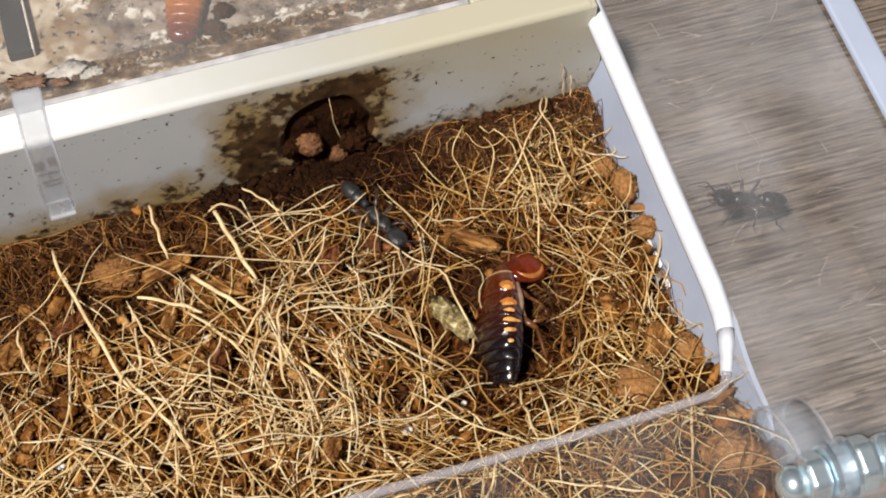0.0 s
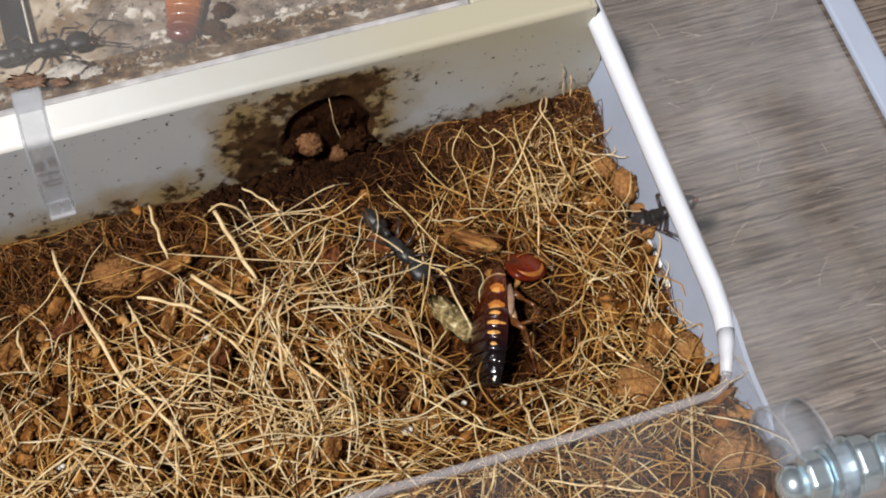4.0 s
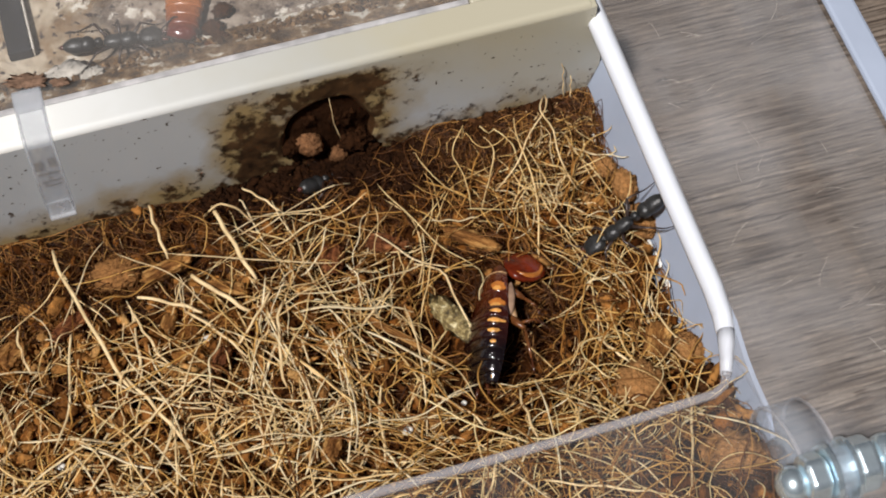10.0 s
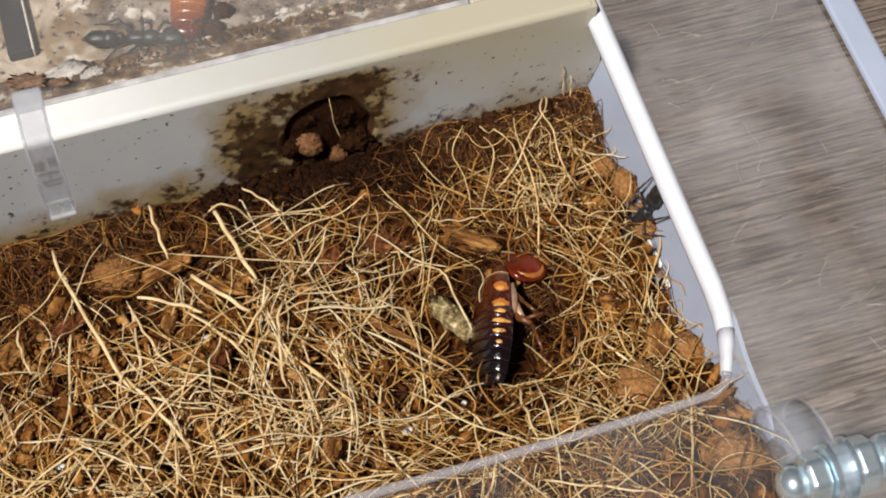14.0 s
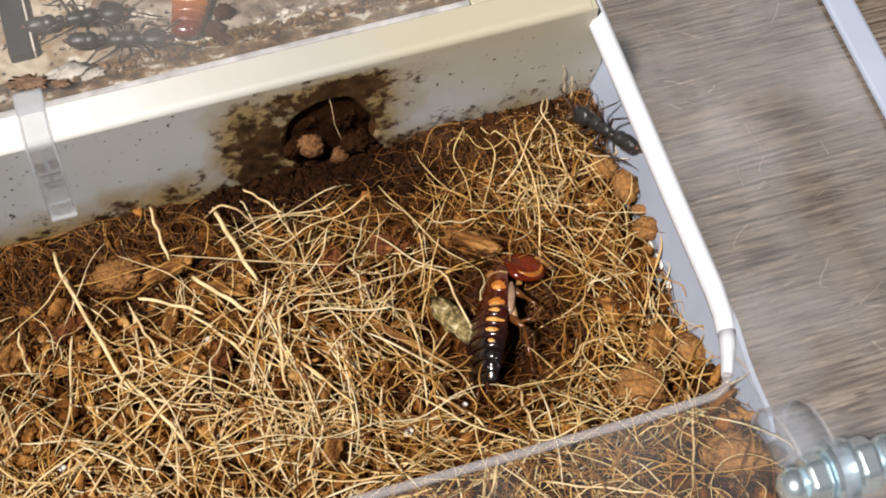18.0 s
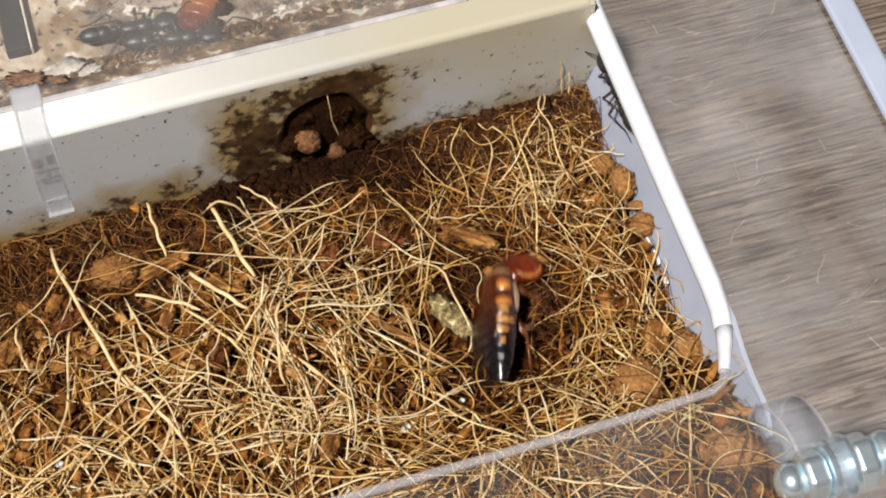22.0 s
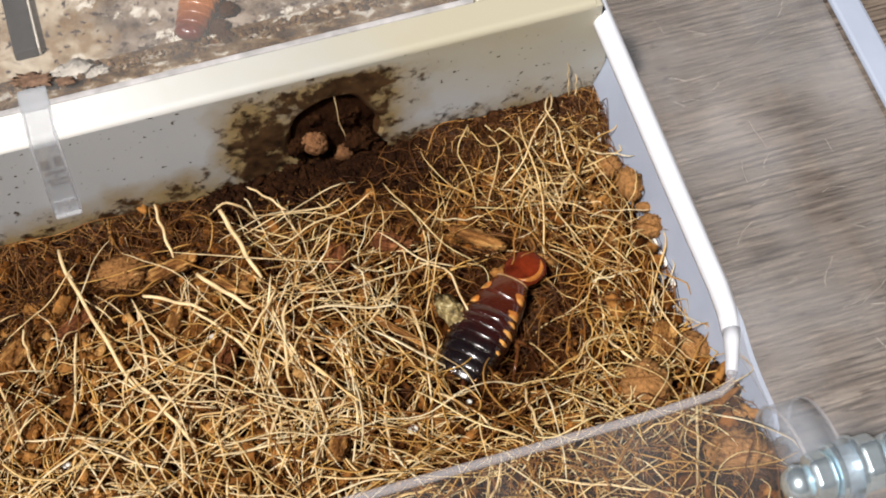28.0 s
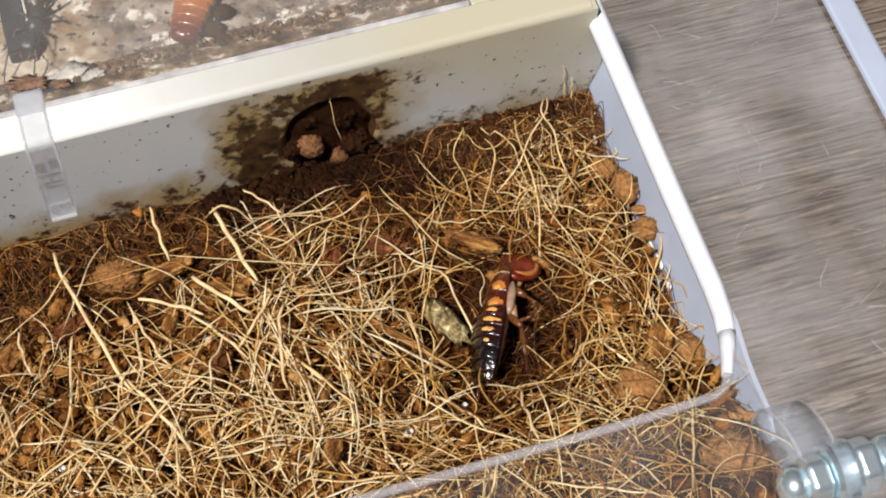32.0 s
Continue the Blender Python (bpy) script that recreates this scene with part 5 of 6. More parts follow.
ant_nest_a = copy_thing(ant_hunting, at(-90, 70, 15))
tagged(ant_nest_a, "dark ant under the nest cover beside insect remains")
ant_nest_b = copy_thing(ant_hunting, at(-90, 75, 15))
tagged(ant_nest_b, "dark ant walking under the nest cover")
ant_nest_c = copy_thing(ant_hunting, at(-60, 92, 15))
tagged(ant_nest_c, "dark ant coming late into the nest chamber")


def legs_of(ob):
    return [o for o in ob.children if "leg" in o.name]


def stepping(ob, spans, pace=0.3, swing=16):
    """Let an ant's or a roach's legs swing to and fro while it walks."""
    for i, leg in enumerate(legs_of(ob)):
        home = leg.matrix_basis.copy()
        side = 1 if i < 3 else -1
        turn = lambda a: home @ pose(0, 0, 0, 0, a * 0.3, a)
        rows, on = [(0.0, home)], 1
        for t0, t1 in spans:
            t = t0
            if t > rows[-1][0]:
                rows.append((t, home))
            while t + pace < t1:
                t += pace
                on = -on
                rows.append((round(t, 2), turn(swing * on * (1 if i % 2 else -1) * side)))
            rows.append((t1, home))
        if rows[-1][0] < 32:
            rows.append((32.0, home))
        walk(leg, rows)


def motions():
    walk(ant_hunting, [
        (0, pose(-0.01512, 0.02601, 0.00253, 2.20, -0.00, -157.98)),
        (0.5, pose(-0.01478, 0.02367, 0.00265, -0.88, -0.00, -157.39)),
        (1, pose(-0.01493, 0.02287, 0.00263, -1.09, -0.00, -154.16)),
        (2, pose(-0.01510, 0.02317, 0.00258, -1.37, -0.00, -157.16)),
        (3, pose(-0.01307, 0.01991, 0.00279, -3.24, -0.00, -156.30)),
        (5.5, pose(-0.01375, 0.01882, 0.00273, -4.30, -0.00, -158.98)),
        (6, pose(-0.01335, 0.01862, 0.00275, -4.04, -0.00, -158.76)),
        (6.5, pose(-0.01315, 0.01789, 0.00280, -4.32, -0.00, -159.86)),
        (7, pose(-0.01356, 0.01881, 0.00279, -4.95, -0.00, -159.37)),
        (7.4, pose(-0.01393, 0.02061, 0.00274, -4.17, -0.00, -160.46)),
        (7.8, pose(-0.01636, 0.02568, 0.00255, 1.87, -0.00, -155.44)),
        (8.2, pose(-0.01714, 0.02716, 0.00249, 3.98, -0.00, -152.34)),
        (8.6, pose(-0.01707, 0.02974, 0.00278, 8.26, -0.00, -138.85)),
        (9, pose(-0.01780, 0.03222, 0.00220, 6.44, -0.00, -122.66)),
        (9.5, pose(-0.01845, 0.03405, 0.00149, 2.76, -0.00, -102.08)),
        (10, pose(-0.02047, 0.03800, -0.00295, -29.75, -0.00, -64.38)),
        (10.5, pose(-0.02050, 0.03768, -0.00127, -16.03, -0.00, -57.13)),
        (11, pose(-0.02108, 0.03825, -0.00115, -15.66, -0.00, -52.38)),
        (11.5, pose(-0.02142, 0.03941, -0.00096, -14.43, -0.00, -43.21)),
        (12, pose(-0.02201, 0.04003, -0.00175, -19.76, -0.00, -32.53)),
        (12.5, pose(-0.02196, 0.04277, -0.00241, -24.76, -0.00, -22.59)),
        (13, pose(-0.02088, 0.04870, -0.00561, -25.72, -0.00, -21.11)),
        (13.5, pose(-0.01862, 0.05738, -0.01149, -34.06, -0.00, -17.92)),
        (14, pose(-0.01621, 0.06727, -0.02044, -37.10, -0.00, -16.59)),
        (32, pose(-0.01635, 0.06727, -0.01978, -37.07, -0.00, -16.56)),
    ])
    walk(ant_wall, [
        (0, pose(0.05013, 0.00900, 0.00214, 28.25, 0.00, 90.69)),
        (0.5, pose(0.04582, 0.00889, 0.00240, 35.63, 0.00, 105.49)),
        (1, pose(0.04224, 0.01013, 0.00501, 34.41, 0.00, 104.95)),
        (1.6, pose(0.04247, 0.00986, 0.00501, 34.43, 0.00, 102.69)),
        (2.1, pose(0.04257, 0.00959, 0.00541, 32.34, 0.00, 102.61)),
        (2.5, pose(0.04000, 0.00835, 0.00811, 33.34, 0.00, 111.57)),
        (3, pose(0.03783, 0.00763, 0.00959, 33.58, 0.00, 115.40)),
        (3.25, pose(0.03790, 0.00780, 0.01250, -12.00, -4.00, 92.00)),
        (3.5, pose(0.03650, 0.00709, 0.01096, -55.07, -10.23, 72.13)),
        (5.5, pose(0.03424, 0.00901, 0.00750, -64.61, -13.15, 66.61)),
        (6, pose(0.03310, 0.00864, 0.00618, -68.79, -12.95, 67.00)),
        (7, pose(0.02880, 0.00854, 0.00729, -40.94, -0.21, 89.93)),
        (8, pose(0.02920, 0.00866, 0.00710, -42.12, 1.24, 90.44)),
        (9, pose(0.02858, 0.00781, 0.00722, -39.93, 7.81, 92.76)),
        (10, pose(0.02809, 0.00858, 0.00698, -37.54, 3.98, 91.40)),
        (11, pose(0.02726, 0.00897, 0.00702, -34.94, 6.33, 92.23)),
        (12, pose(0.02689, 0.00853, 0.00700, -33.77, 5.81, 92.05)),
        (12.5, pose(0.02738, 0.00879, 0.00704, -35.34, 10.75, 93.82)),
        (13, pose(0.03019, 0.00923, 0.00762, -47.15, 25.56, 99.67)),
        (13.5, pose(0.03329, 0.01022, 0.00645, -74.59, -2.98, 88.95)),
        (14, pose(0.03337, 0.01065, 0.00673, -74.62, -0.89, 89.69)),
        (14.5, pose(0.03324, 0.01074, 0.00629, -74.37, -8.18, 87.11)),
        (16.5, pose(0.03327, 0.02316, 0.00640, -68.94, -35.98, 75.23)),
        (17, pose(0.03031, 0.02430, 0.00806, -46.20, -44.25, 70.00)),
        (17.5, pose(0.03161, 0.02732, 0.00827, -49.08, -51.48, 63.83)),
        (18, pose(0.03183, 0.02804, 0.00883, -46.58, -54.68, 60.30)),
        (18.5, pose(0.03213, 0.02883, 0.00943, -44.28, -57.37, 56.75)),
        (19, pose(0.03184, 0.02880, 0.00923, -43.58, -56.62, 57.80)),
        (19.5, pose(0.03156, 0.02973, 0.00914, -43.46, -55.01, 59.90)),
        (20.5, pose(0.03153, 0.02993, 0.00905, -43.29, -54.93, 60.00)),
        (21, pose(0.03395, 0.03043, 0.00888, -36.07, -66.12, 37.53)),
        (21.5, pose(0.03483, 0.03023, 0.01207, -15.24, -69.96, 15.78)),
        (22, pose(0.03530, 0.03059, 0.01381, 4.96, -70.58, -5.13)),
        (22.3, pose(0.03526, 0.03222, 0.01409, 13.47, -29.71, -14.01)),
        (22.6, pose(0.03656, 0.03389, 0.01594, -0.00, -29.70, -14.11)),
        (23, pose(0.03728, 0.04139, 0.01560, -0.00, -0.00, -10.24)),
        (23.3, pose(0.03760, 0.04340, 0.01560, -0.00, -0.00, -9.38)),
        (23.6, pose(0.03910, 0.04927, 0.01560, -0.00, -0.00, -9.60)),
        (24.2, pose(0.04123, 0.06109, 0.01560, 0.00, -0.00, -12.35)),
        (32, pose(0.04323, 0.07007, 0.01560, -0.00, -0.00, -13.93)),
    ])
    walk(ant_nest_a, [
        (0, pose(-0.09176, 0.07049, 0.02200, -0.00, -0.00, -92.34)),
        (2.4, pose(-0.08354, 0.06705, 0.02200, 0.00, -0.00, -90.06)),
        (3, pose(-0.07187, 0.06386, 0.02200, -0.00, -0.00, -93.39)),
        (3.5, pose(-0.06785, 0.06302, 0.02200, 0.00, -0.00, -92.98)),
        (5.5, pose(-0.05467, 0.06319, 0.02200, 0.00, -0.00, -85.65)),
        (5.8, pose(-0.05505, 0.06375, 0.02200, -0.00, -0.00, -85.21)),
        (6.2, pose(-0.05266, 0.06321, 0.02200, 0.00, -0.00, -83.20)),
        (6.8, pose(-0.05191, 0.06186, 0.02200, 0.00, -0.00, -89.39)),
        (9, pose(-0.05238, 0.06114, 0.02200, 0.00, -0.00, -95.41)),
        (11, pose(-0.05084, 0.06139, 0.02200, 0.00, -0.00, -100.22)),
        (13, pose(-0.04872, 0.06083, 0.02200, -0.00, -0.00, -102.33)),
        (14, pose(-0.04803, 0.06101, 0.02200, 0.00, -0.00, -104.96)),
        (16.5, pose(-0.05087, 0.06173, 0.02200, -0.00, -0.00, -102.76)),
        (18, pose(-0.05136, 0.06202, 0.02200, 0.00, -0.00, -104.35)),
        (19, pose(-0.05067, 0.06107, 0.02200, 0.00, -0.00, -108.14)),
        (20, pose(-0.04652, 0.06053, 0.02200, 0.00, -0.00, -99.88)),
        (21, pose(-0.04198, 0.05876, 0.02200, 0.00, -0.00, -96.35)),
        (22, pose(-0.04173, 0.05818, 0.02200, 0.00, -0.00, -100.82)),
        (23, pose(-0.04903, 0.06124, 0.02200, 0.00, -0.00, -91.16)),
        (24, pose(-0.04678, 0.06071, 0.02200, 0.00, -0.00, -97.57)),
        (25, pose(-0.04097, 0.05927, 0.02200, 0.00, -0.00, -91.68)),
        (26.5, pose(-0.03076, 0.06566, 0.02200, 0.00, -0.00, -50.47)),
        (27.4, pose(-0.02264, 0.07594, 0.02200, 0.00, -0.00, -29.90)),
        (32, pose(-0.01794, 0.07906, 0.02200, 0.00, -0.00, -23.42)),
    ])
    walk(ant_nest_b, [
        (0, pose(-0.09491, 0.07584, 0.02200, 0.00, -0.00, -84.48)),
        (15.6, pose(-0.08919, 0.07163, 0.02200, 0.00, -0.00, -97.76)),
        (16.5, pose(-0.06077, 0.06956, 0.02200, 0.00, -0.00, -73.74)),
        (17, pose(-0.06032, 0.07023, 0.02200, 0.00, -0.00, -83.73)),
        (17.5, pose(-0.05896, 0.06873, 0.02200, -0.00, -0.00, -87.28)),
        (18, pose(-0.05753, 0.06846, 0.02200, 0.00, -0.00, -94.39)),
        (19, pose(-0.05224, 0.06484, 0.02200, 0.00, -0.00, -115.40)),
        (20, pose(-0.04898, 0.06191, 0.02200, -0.00, -0.00, -99.63)),
        (21, pose(-0.04926, 0.06261, 0.02200, -0.00, -0.00, -94.11)),
        (22, pose(-0.04856, 0.06239, 0.02200, 0.00, -0.00, -93.92)),
        (23, pose(-0.04709, 0.06331, 0.02200, 0.00, -0.00, -97.55)),
        (24, pose(-0.04451, 0.06425, 0.02200, 0.00, -0.00, -117.16)),
        (25, pose(-0.03490, 0.06998, 0.02200, 0.00, -0.00, -142.81)),
        (26, pose(-0.02756, 0.08714, 0.02200, 0.00, -0.00, -165.30)),
        (32, pose(-0.02477, 0.09296, 0.02200, 0.00, -0.00, -165.62)),
    ])
    walk(ant_nest_c, [
        (0, pose(-0.04188, 0.10716, 0.02200, 0.00, -0.00, 161.73)),
        (28.6, pose(-0.04347, 0.10530, 0.02200, 0.00, -0.00, 163.29)),
        (29.4, pose(-0.05357, 0.06797, 0.02200, 0.00, -0.00, 126.18)),
        (30, pose(-0.05363, 0.06185, 0.02200, 0.00, 0.00, 88.02)),
        (30.4, pose(-0.05255, 0.06756, 0.02200, -0.00, -0.00, 132.78)),
        (31, pose(-0.05117, 0.06874, 0.02200, -0.00, -0.00, 163.53)),
        (31.5, pose(-0.05827, 0.07060, 0.02200, 0.00, -0.00, 155.51)),
        (32, pose(-0.06245, 0.07217, 0.02200, 0.00, -0.00, 155.78)),
    ])
    walk(husk, [(0, HUSK_AT), (28.9, HUSK_AT), (29.6, at(-0.6, 0.1, 0) @ HUSK_AT), (30.9, at(-0.8, 0.1, 0) @ HUSK_AT), (31.4, at(-1.3, 0.2, 0) @ HUSK_AT), (32, at(-1.4, 0.2, 0) @ HUSK_AT)])
    walk(carcass, [
        (0, pose(-0.03796, 0.06455, 0.02420, -0.00, -0.00, -17.07)),
        (10, pose(-0.03789, 0.06479, 0.02420, 0.00, -0.00, -17.15)),
        (13, pose(-0.03716, 0.06482, 0.02420, -0.00, -0.00, -18.35)),
        (19, pose(-0.03661, 0.06560, 0.02420, 0.00, -0.00, -22.08)),
        (21, pose(-0.03470, 0.06566, 0.02420, 0.00, -0.00, -27.46)),
        (23, pose(-0.03426, 0.06480, 0.02420, -0.00, -0.00, -33.02)),
        (25, pose(-0.03369, 0.06501, 0.02420, 0.00, -0.00, -33.56)),
        (28, pose(-0.03669, 0.06441, 0.02420, 0.00, -0.00, -26.39)),
        (30, pose(-0.03601, 0.06406, 0.02420, 0.00, -0.00, -27.83)),
        (32, pose(-0.03683, 0.06451, 0.02420, 0.00, -0.00, -27.24)),
    ])
    walk(roach, [
        (0, pose(0.00036, -0.00055, 0.00328, 3.12, -49.96, -20.20)),
        (1, pose(0.00027, -0.00052, 0.00327, 3.22, -49.96, -20.24)),
        (2, pose(0.00027, -0.00056, 0.00335, 3.40, -52.95, -22.11)),
        (3, pose(-0.00098, -0.00109, 0.00363, 4.97, -63.91, -26.27)),
        (5.5, pose(-0.00087, -0.00066, 0.00366, 5.65, -65.90, -26.55)),
        (6, pose(-0.00071, -0.00059, 0.00366, 5.74, -65.89, -26.41)),
        (7, pose(-0.00083, -0.00069, 0.00373, 5.80, -67.90, -27.95)),
        (8, pose(-0.00084, -0.00068, 0.00368, 5.32, -65.91, -27.43)),
        (9, pose(-0.00052, -0.00064, 0.00361, 4.64, -62.92, -25.85)),
        (10, pose(-0.00094, -0.00051, 0.00360, 4.74, -62.92, -27.63)),
        (11, pose(-0.00093, -0.00052, 0.00363, 4.90, -63.92, -27.78)),
        (12, pose(-0.00101, -0.00050, 0.00363, 4.89, -63.92, -28.31)),
        (13, pose(-0.00110, -0.00047, 0.00363, 4.88, -63.92, -29.64)),
        (14, pose(-0.00061, -0.00058, 0.00349, 3.84, -57.94, -24.64)),
        (14.5, pose(-0.00079, -0.00055, 0.00357, 4.65, -61.92, -27.06)),
        (16.5, pose(-0.00096, -0.00052, 0.00363, 4.94, -63.92, -28.69)),
        (17.5, pose(-0.00099, -0.00033, 0.00363, 4.94, -63.92, -28.95)),
        (18, pose(-0.00080, -0.00024, 0.00371, 6.22, -67.88, -30.13)),
        (19, pose(-0.00080, -0.00041, 0.00371, 6.19, -67.88, -32.14)),
        (20, pose(-0.00048, -0.00050, 0.00370, 6.31, -67.88, -28.55)),
        (20.6, pose(-0.00053, -0.00054, 0.00376, 6.93, -69.86, -29.80)),
        (20.9, pose(-0.00024, -0.00055, 0.00286, 2.24, -32.98, -27.00)),
        (21, pose(-0.00024, -0.00044, 0.00260, 1.81, -14.99, -27.15)),
        (21.5, pose(-0.00047, -0.00108, 0.00294, 2.31, -35.98, -28.01)),
        (21.7, pose(-0.00030, -0.00106, 0.00303, 2.49, -39.97, -28.05)),
        (21.8, pose(0.00191, 0.00591, 0.00323, 2.91, -47.96, -26.21)),
        (21.95, pose(0.00093, 0.00271, 0.00334, 3.19, -51.96, -23.91)),
        (22.05, pose(-0.00084, -0.00265, 0.00338, 3.48, -53.95, -23.49)),
        (22.12, pose(-0.00058, -0.00016, 0.00341, 3.51, -54.95, -23.73)),
        (22.2, pose(-0.00121, 0.00014, 0.00343, 3.70, -55.94, -24.46)),
        (22.5, pose(0.00008, -0.00063, 0.00372, 5.93, -67.89, -18.46)),
        (23, pose(0.00025, -0.00049, 0.00348, 3.91, -57.94, -11.98)),
        (23.5, pose(-0.00017, -0.00114, 0.00383, 8.23, -72.83, -20.40)),
        (24, pose(-0.00002, -0.00078, 0.00335, 3.37, -52.95, -10.87)),
        (24.5, pose(-0.00050, -0.00102, 0.00348, 3.87, -57.94, -17.06)),
        (25, pose(-0.00102, -0.00015, 0.00349, 3.82, -57.94, -23.78)),
        (25.5, pose(-0.00103, -0.00072, 0.00359, 4.36, -61.93, -25.96)),
        (26.6, pose(-0.00137, -0.00080, 0.00311, 2.63, -42.97, -27.84)),
        (27.5, pose(-0.00229, 0.00050, 0.00246, 1.61, -6.00, -45.66)),
        (27.7, pose(0.00027, 0.00600, 0.00250, 1.80, -10.00, -42.49)),
        (27.8, pose(0.00295, 0.01146, 0.00250, 1.82, -10.00, -32.76)),
        (27.95, pose(-0.00224, 0.00050, 0.00247, 1.55, -6.00, -46.27)),
        (28.2, pose(-0.00224, 0.00064, 0.00247, 1.57, -6.00, -46.01)),
        (28.5, pose(-0.00213, 0.00057, 0.00255, 1.75, -11.99, -43.62)),
        (28.7, pose(-0.00221, -0.00034, 0.00285, 2.37, -32.98, -42.01)),
        (28.9, pose(-0.00071, 0.00020, 0.00368, 5.34, -65.91, -26.36)),
        (29.2, pose(-0.00105, -0.00044, 0.00378, 6.43, -69.88, -24.77)),
        (29.5, pose(-0.00159, -0.00069, 0.00359, 4.92, -62.91, -28.23)),
        (29.8, pose(-0.00097, -0.00052, 0.00337, 3.17, -52.96, -23.99)),
        (30.1, pose(-0.00114, -0.00034, 0.00344, 3.54, -55.95, -27.55)),
        (30.4, pose(-0.00118, -0.00024, 0.00321, 3.17, -47.96, -30.19)),
        (30.7, pose(-0.00097, -0.00033, 0.00314, 2.62, -43.97, -29.23)),
        (31, pose(-0.00062, -0.00048, 0.00344, 3.50, -55.95, -32.07)),
        (31.3, pose(-0.00089, -0.00081, 0.00403, 12.86, -79.75, -41.79)),
        (31.6, pose(-0.00068, -0.00062, 0.00399, 10.45, -77.80, -38.75)),
        (32, pose(-0.00045, -0.00050, 0.00398, 10.70, -77.79, -37.87)),
    ])
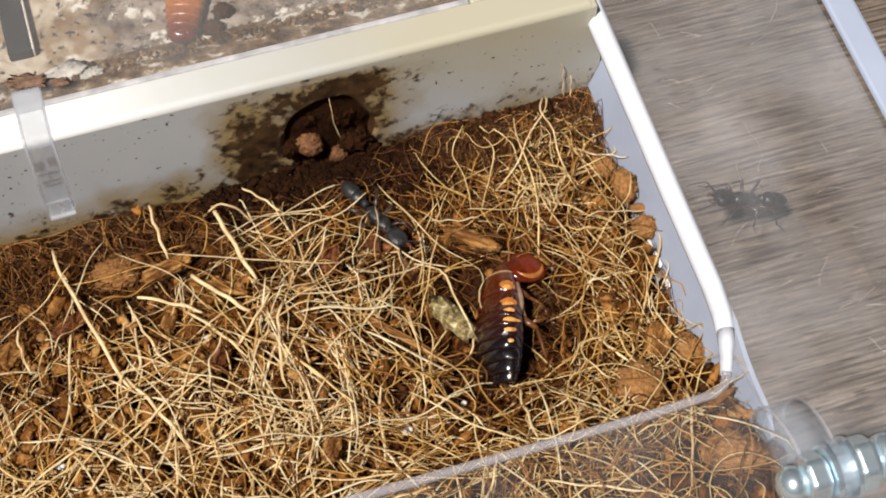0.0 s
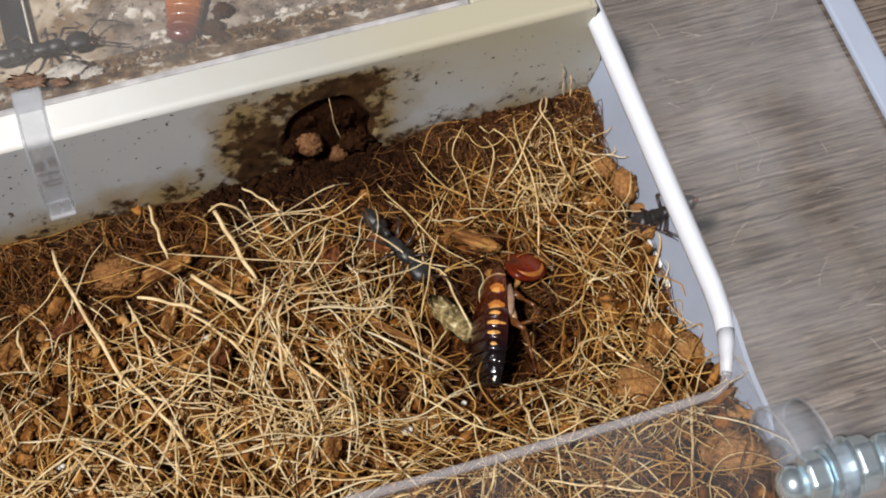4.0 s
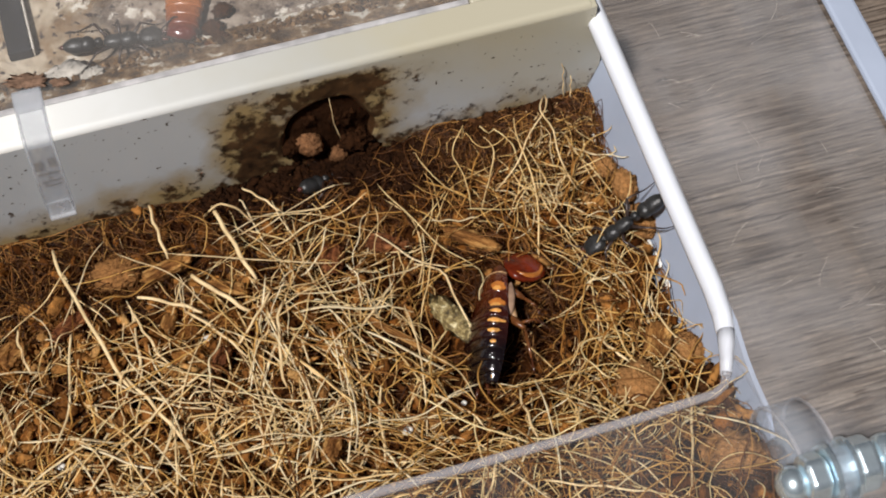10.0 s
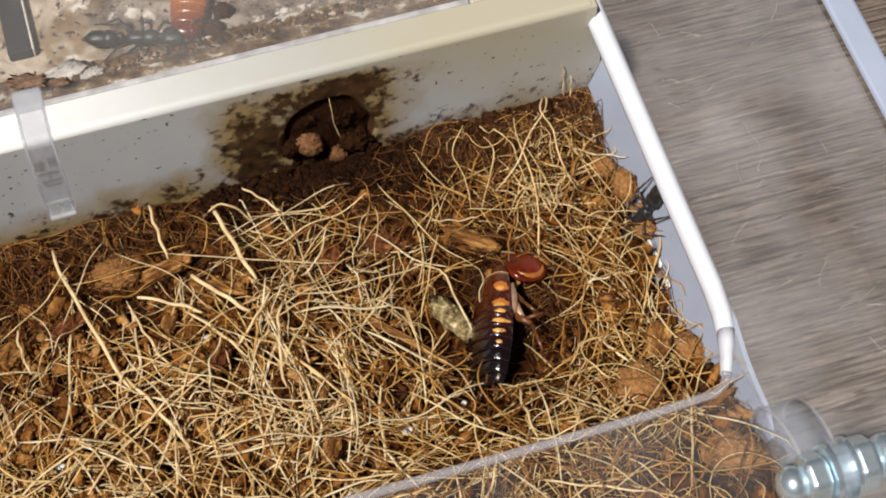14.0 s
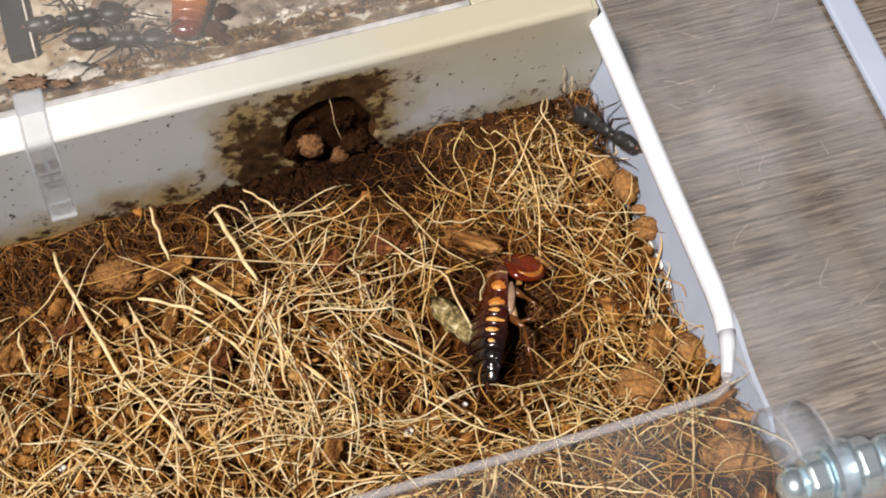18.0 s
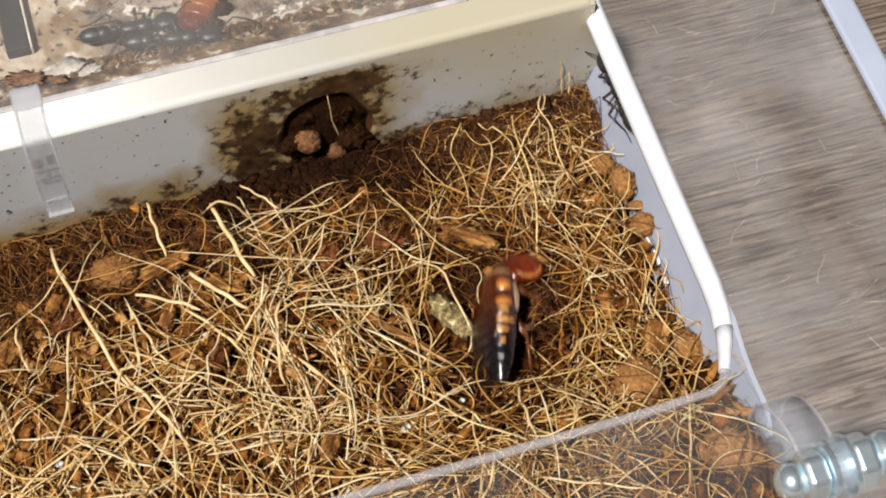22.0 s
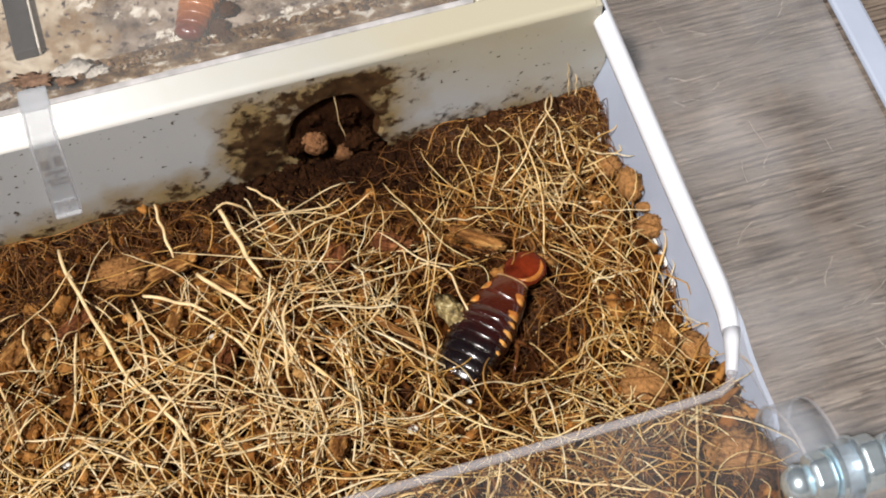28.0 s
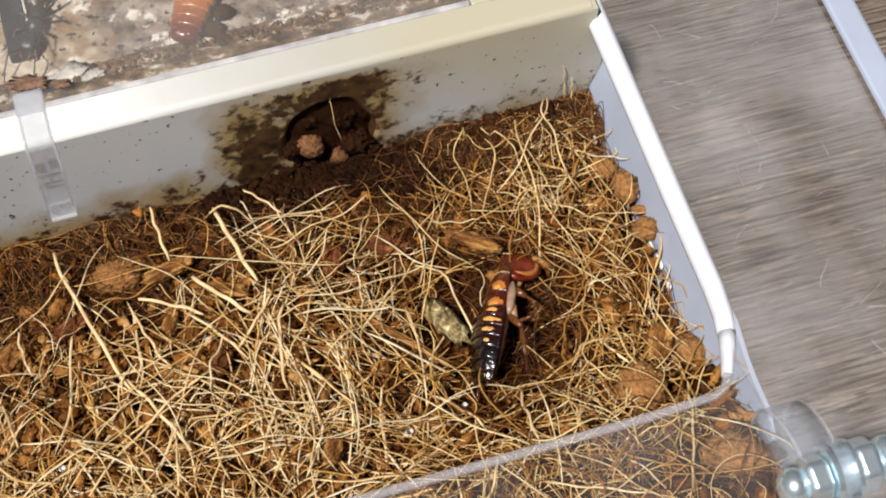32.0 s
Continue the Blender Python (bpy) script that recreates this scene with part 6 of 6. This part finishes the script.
    walk(neck, [
        (0, pose(0.00175, 0.00893, -0.00097, -65.97, 20.68, -60.56)),
        (1, pose(0.00180, 0.00894, -0.00104, -66.07, 20.37, -60.82)),
        (2, pose(0.00163, 0.00902, -0.00104, -68.80, 23.17, -60.00)),
        (3, pose(0.00149, 0.01017, -0.00212, -76.19, 34.46, -57.65)),
        (5.5, pose(0.00132, 0.00936, -0.00186, -82.66, 29.99, -63.03)),
        (6, pose(0.00129, 0.00933, -0.00178, -82.68, 30.08, -62.93)),
        (7, pose(0.00123, 0.00962, -0.00200, -83.49, 33.02, -62.37)),
        (8, pose(0.00134, 0.00961, -0.00195, -81.24, 32.03, -61.57)),
        (9, pose(0.00143, 0.00943, -0.00171, -78.56, 29.80, -61.15)),
        (10, pose(0.00140, 0.00953, -0.00168, -77.77, 30.98, -60.06)),
        (11, pose(0.00135, 0.00953, -0.00170, -78.90, 31.48, -60.45)),
        (12, pose(0.00135, 0.00956, -0.00169, -78.64, 31.86, -60.12)),
        (13, pose(0.00136, 0.00951, -0.00171, -79.11, 31.17, -60.73)),
        (14, pose(0.00170, 0.00942, -0.00165, -73.18, 26.79, -60.10)),
        (14.5, pose(0.00145, 0.00950, -0.00166, -76.87, 30.13, -59.98)),
        (16.5, pose(0.00138, 0.00961, -0.00176, -78.58, 31.82, -60.13)),
        (17.5, pose(0.00134, 0.00960, -0.00168, -78.34, 32.29, -59.73)),
        (18, pose(0.00106, 0.00953, -0.00153, -82.56, 35.10, -60.61)),
        (19, pose(0.00092, 0.00953, -0.00116, -80.90, 37.89, -58.25)),
        (20, pose(0.00102, 0.00939, -0.00140, -83.15, 34.50, -61.06)),
        (20.6, pose(0.00087, 0.00954, -0.00131, -83.63, 38.17, -59.87)),
        (20.9, pose(0.00125, 0.00964, 0.00012, -36.73, 22.49, -36.38)),
        (21, pose(0.00101, 0.00941, 0.00047, -18.41, 10.41, -29.97)),
        (21.5, pose(0.00108, 0.00962, 0.00017, -38.67, 25.50, -34.57)),
        (21.7, pose(0.00109, 0.00967, 0.00006, -42.87, 28.17, -36.04)),
        (21.8, pose(0.00149, 0.00824, -0.00043, -67.67, 13.69, -67.09)),
        (21.95, pose(0.00166, 0.00872, -0.00096, -69.66, 19.56, -63.20)),
        (22.05, pose(0.00163, 0.00924, -0.00115, -68.57, 25.49, -58.26)),
        (22.12, pose(0.00174, 0.00926, -0.00140, -70.30, 24.79, -59.83)),
        (22.2, pose(0.00179, 0.00933, -0.00157, -71.37, 25.14, -60.16)),
        (22.5, pose(0.00124, 0.00953, -0.00199, -84.06, 32.15, -62.97)),
        (23, pose(0.00183, 0.00915, -0.00182, -75.20, 23.34, -63.25)),
        (23.5, pose(0.00089, 0.01008, -0.00202, -85.95, 40.11, -61.06)),
        (24, pose(0.00218, 0.00918, -0.00182, -69.52, 20.64, -62.61)),
        (24.5, pose(0.00160, 0.00968, -0.00153, -71.01, 29.91, -56.91)),
        (25, pose(0.00130, 0.00990, -0.00105, -66.90, 35.07, -50.86)),
        (25.5, pose(0.00109, 0.00996, -0.00102, -69.98, 38.88, -50.81)),
        (26.6, pose(0.00143, 0.00998, -0.00037, -47.53, 28.67, -40.52)),
        (27.5, pose(0.00032, 0.00888, 0.00065, -8.86, 4.63, -15.62)),
        (27.7, pose(0.00023, 0.01041, 0.00059, -9.24, 8.58, -5.80)),
        (27.8, pose(0.00098, 0.01059, 0.00044, -11.07, 7.79, -17.85)),
        (27.95, pose(0.00019, 0.00862, 0.00069, -8.90, 4.78, -13.21)),
        (28.2, pose(0.00031, 0.00889, 0.00065, -8.79, 4.66, -15.31)),
        (28.5, pose(0.00057, 0.00917, 0.00061, -14.34, 9.13, -21.55)),
        (28.7, pose(0.00063, 0.01017, 0.00048, -27.51, 27.27, -18.04)),
        (28.9, pose(0.00095, 0.00978, -0.00108, -76.02, 39.76, -54.43)),
        (29.2, pose(0.00086, 0.00976, -0.00132, -81.88, 40.31, -58.20)),
        (29.5, pose(0.00108, 0.00983, -0.00108, -72.53, 38.05, -52.83)),
        (29.8, pose(0.00116, 0.00920, -0.00041, -64.03, 30.36, -51.55)),
        (30.1, pose(0.00109, 0.00944, -0.00050, -65.10, 34.27, -49.63)),
        (30.4, pose(0.00110, 0.00946, -0.00017, -54.45, 31.18, -43.45)),
        (30.7, pose(0.00111, 0.00923, -0.00001, -51.57, 27.61, -44.38)),
        (31, pose(0.00096, 0.00926, -0.00028, -65.12, 34.67, -49.13)),
        (31.3, pose(0.00031, 0.00938, -0.00040, -90.05, 52.09, -59.71)),
        (31.6, pose(0.00036, 0.00933, -0.00033, -87.47, 51.13, -57.94)),
        (32, pose(0.00036, 0.00929, -0.00036, -88.26, 50.30, -58.67)),
    ])
    stepping(ant_hunting, [(0.0, 1.0), (2.4, 3.4), (7.0, 14.0)], 0.25)
    stepping(ant_wall, [(0.0, 7.0), (12.2, 13.4), (14.6, 17.4), (20.6, 24.4)], 0.25)
    stepping(ant_nest_a, [(2.4, 6.8), (19.0, 27.4)], 0.3)
    stepping(ant_nest_b, [(15.6, 26.0)], 0.3)
    stepping(ant_nest_c, [(28.6, 32.0)], 0.3)
    stepping(roach, [(0.0, 3.0), (5.5, 9.0), (13.0, 14.5), (20.6, 32.0)], 0.35, 12)


for ob in scene.objects:
    if ob.type == "MESH" and ob.data.materials and ob.data.materials[0] in (SHEET, FRONT_SHEET, CLEAR, COVER, LUG, CLIP, MILKY, GREYRIM, FROST, RIM):
        ob.visible_shadow = False

motions()
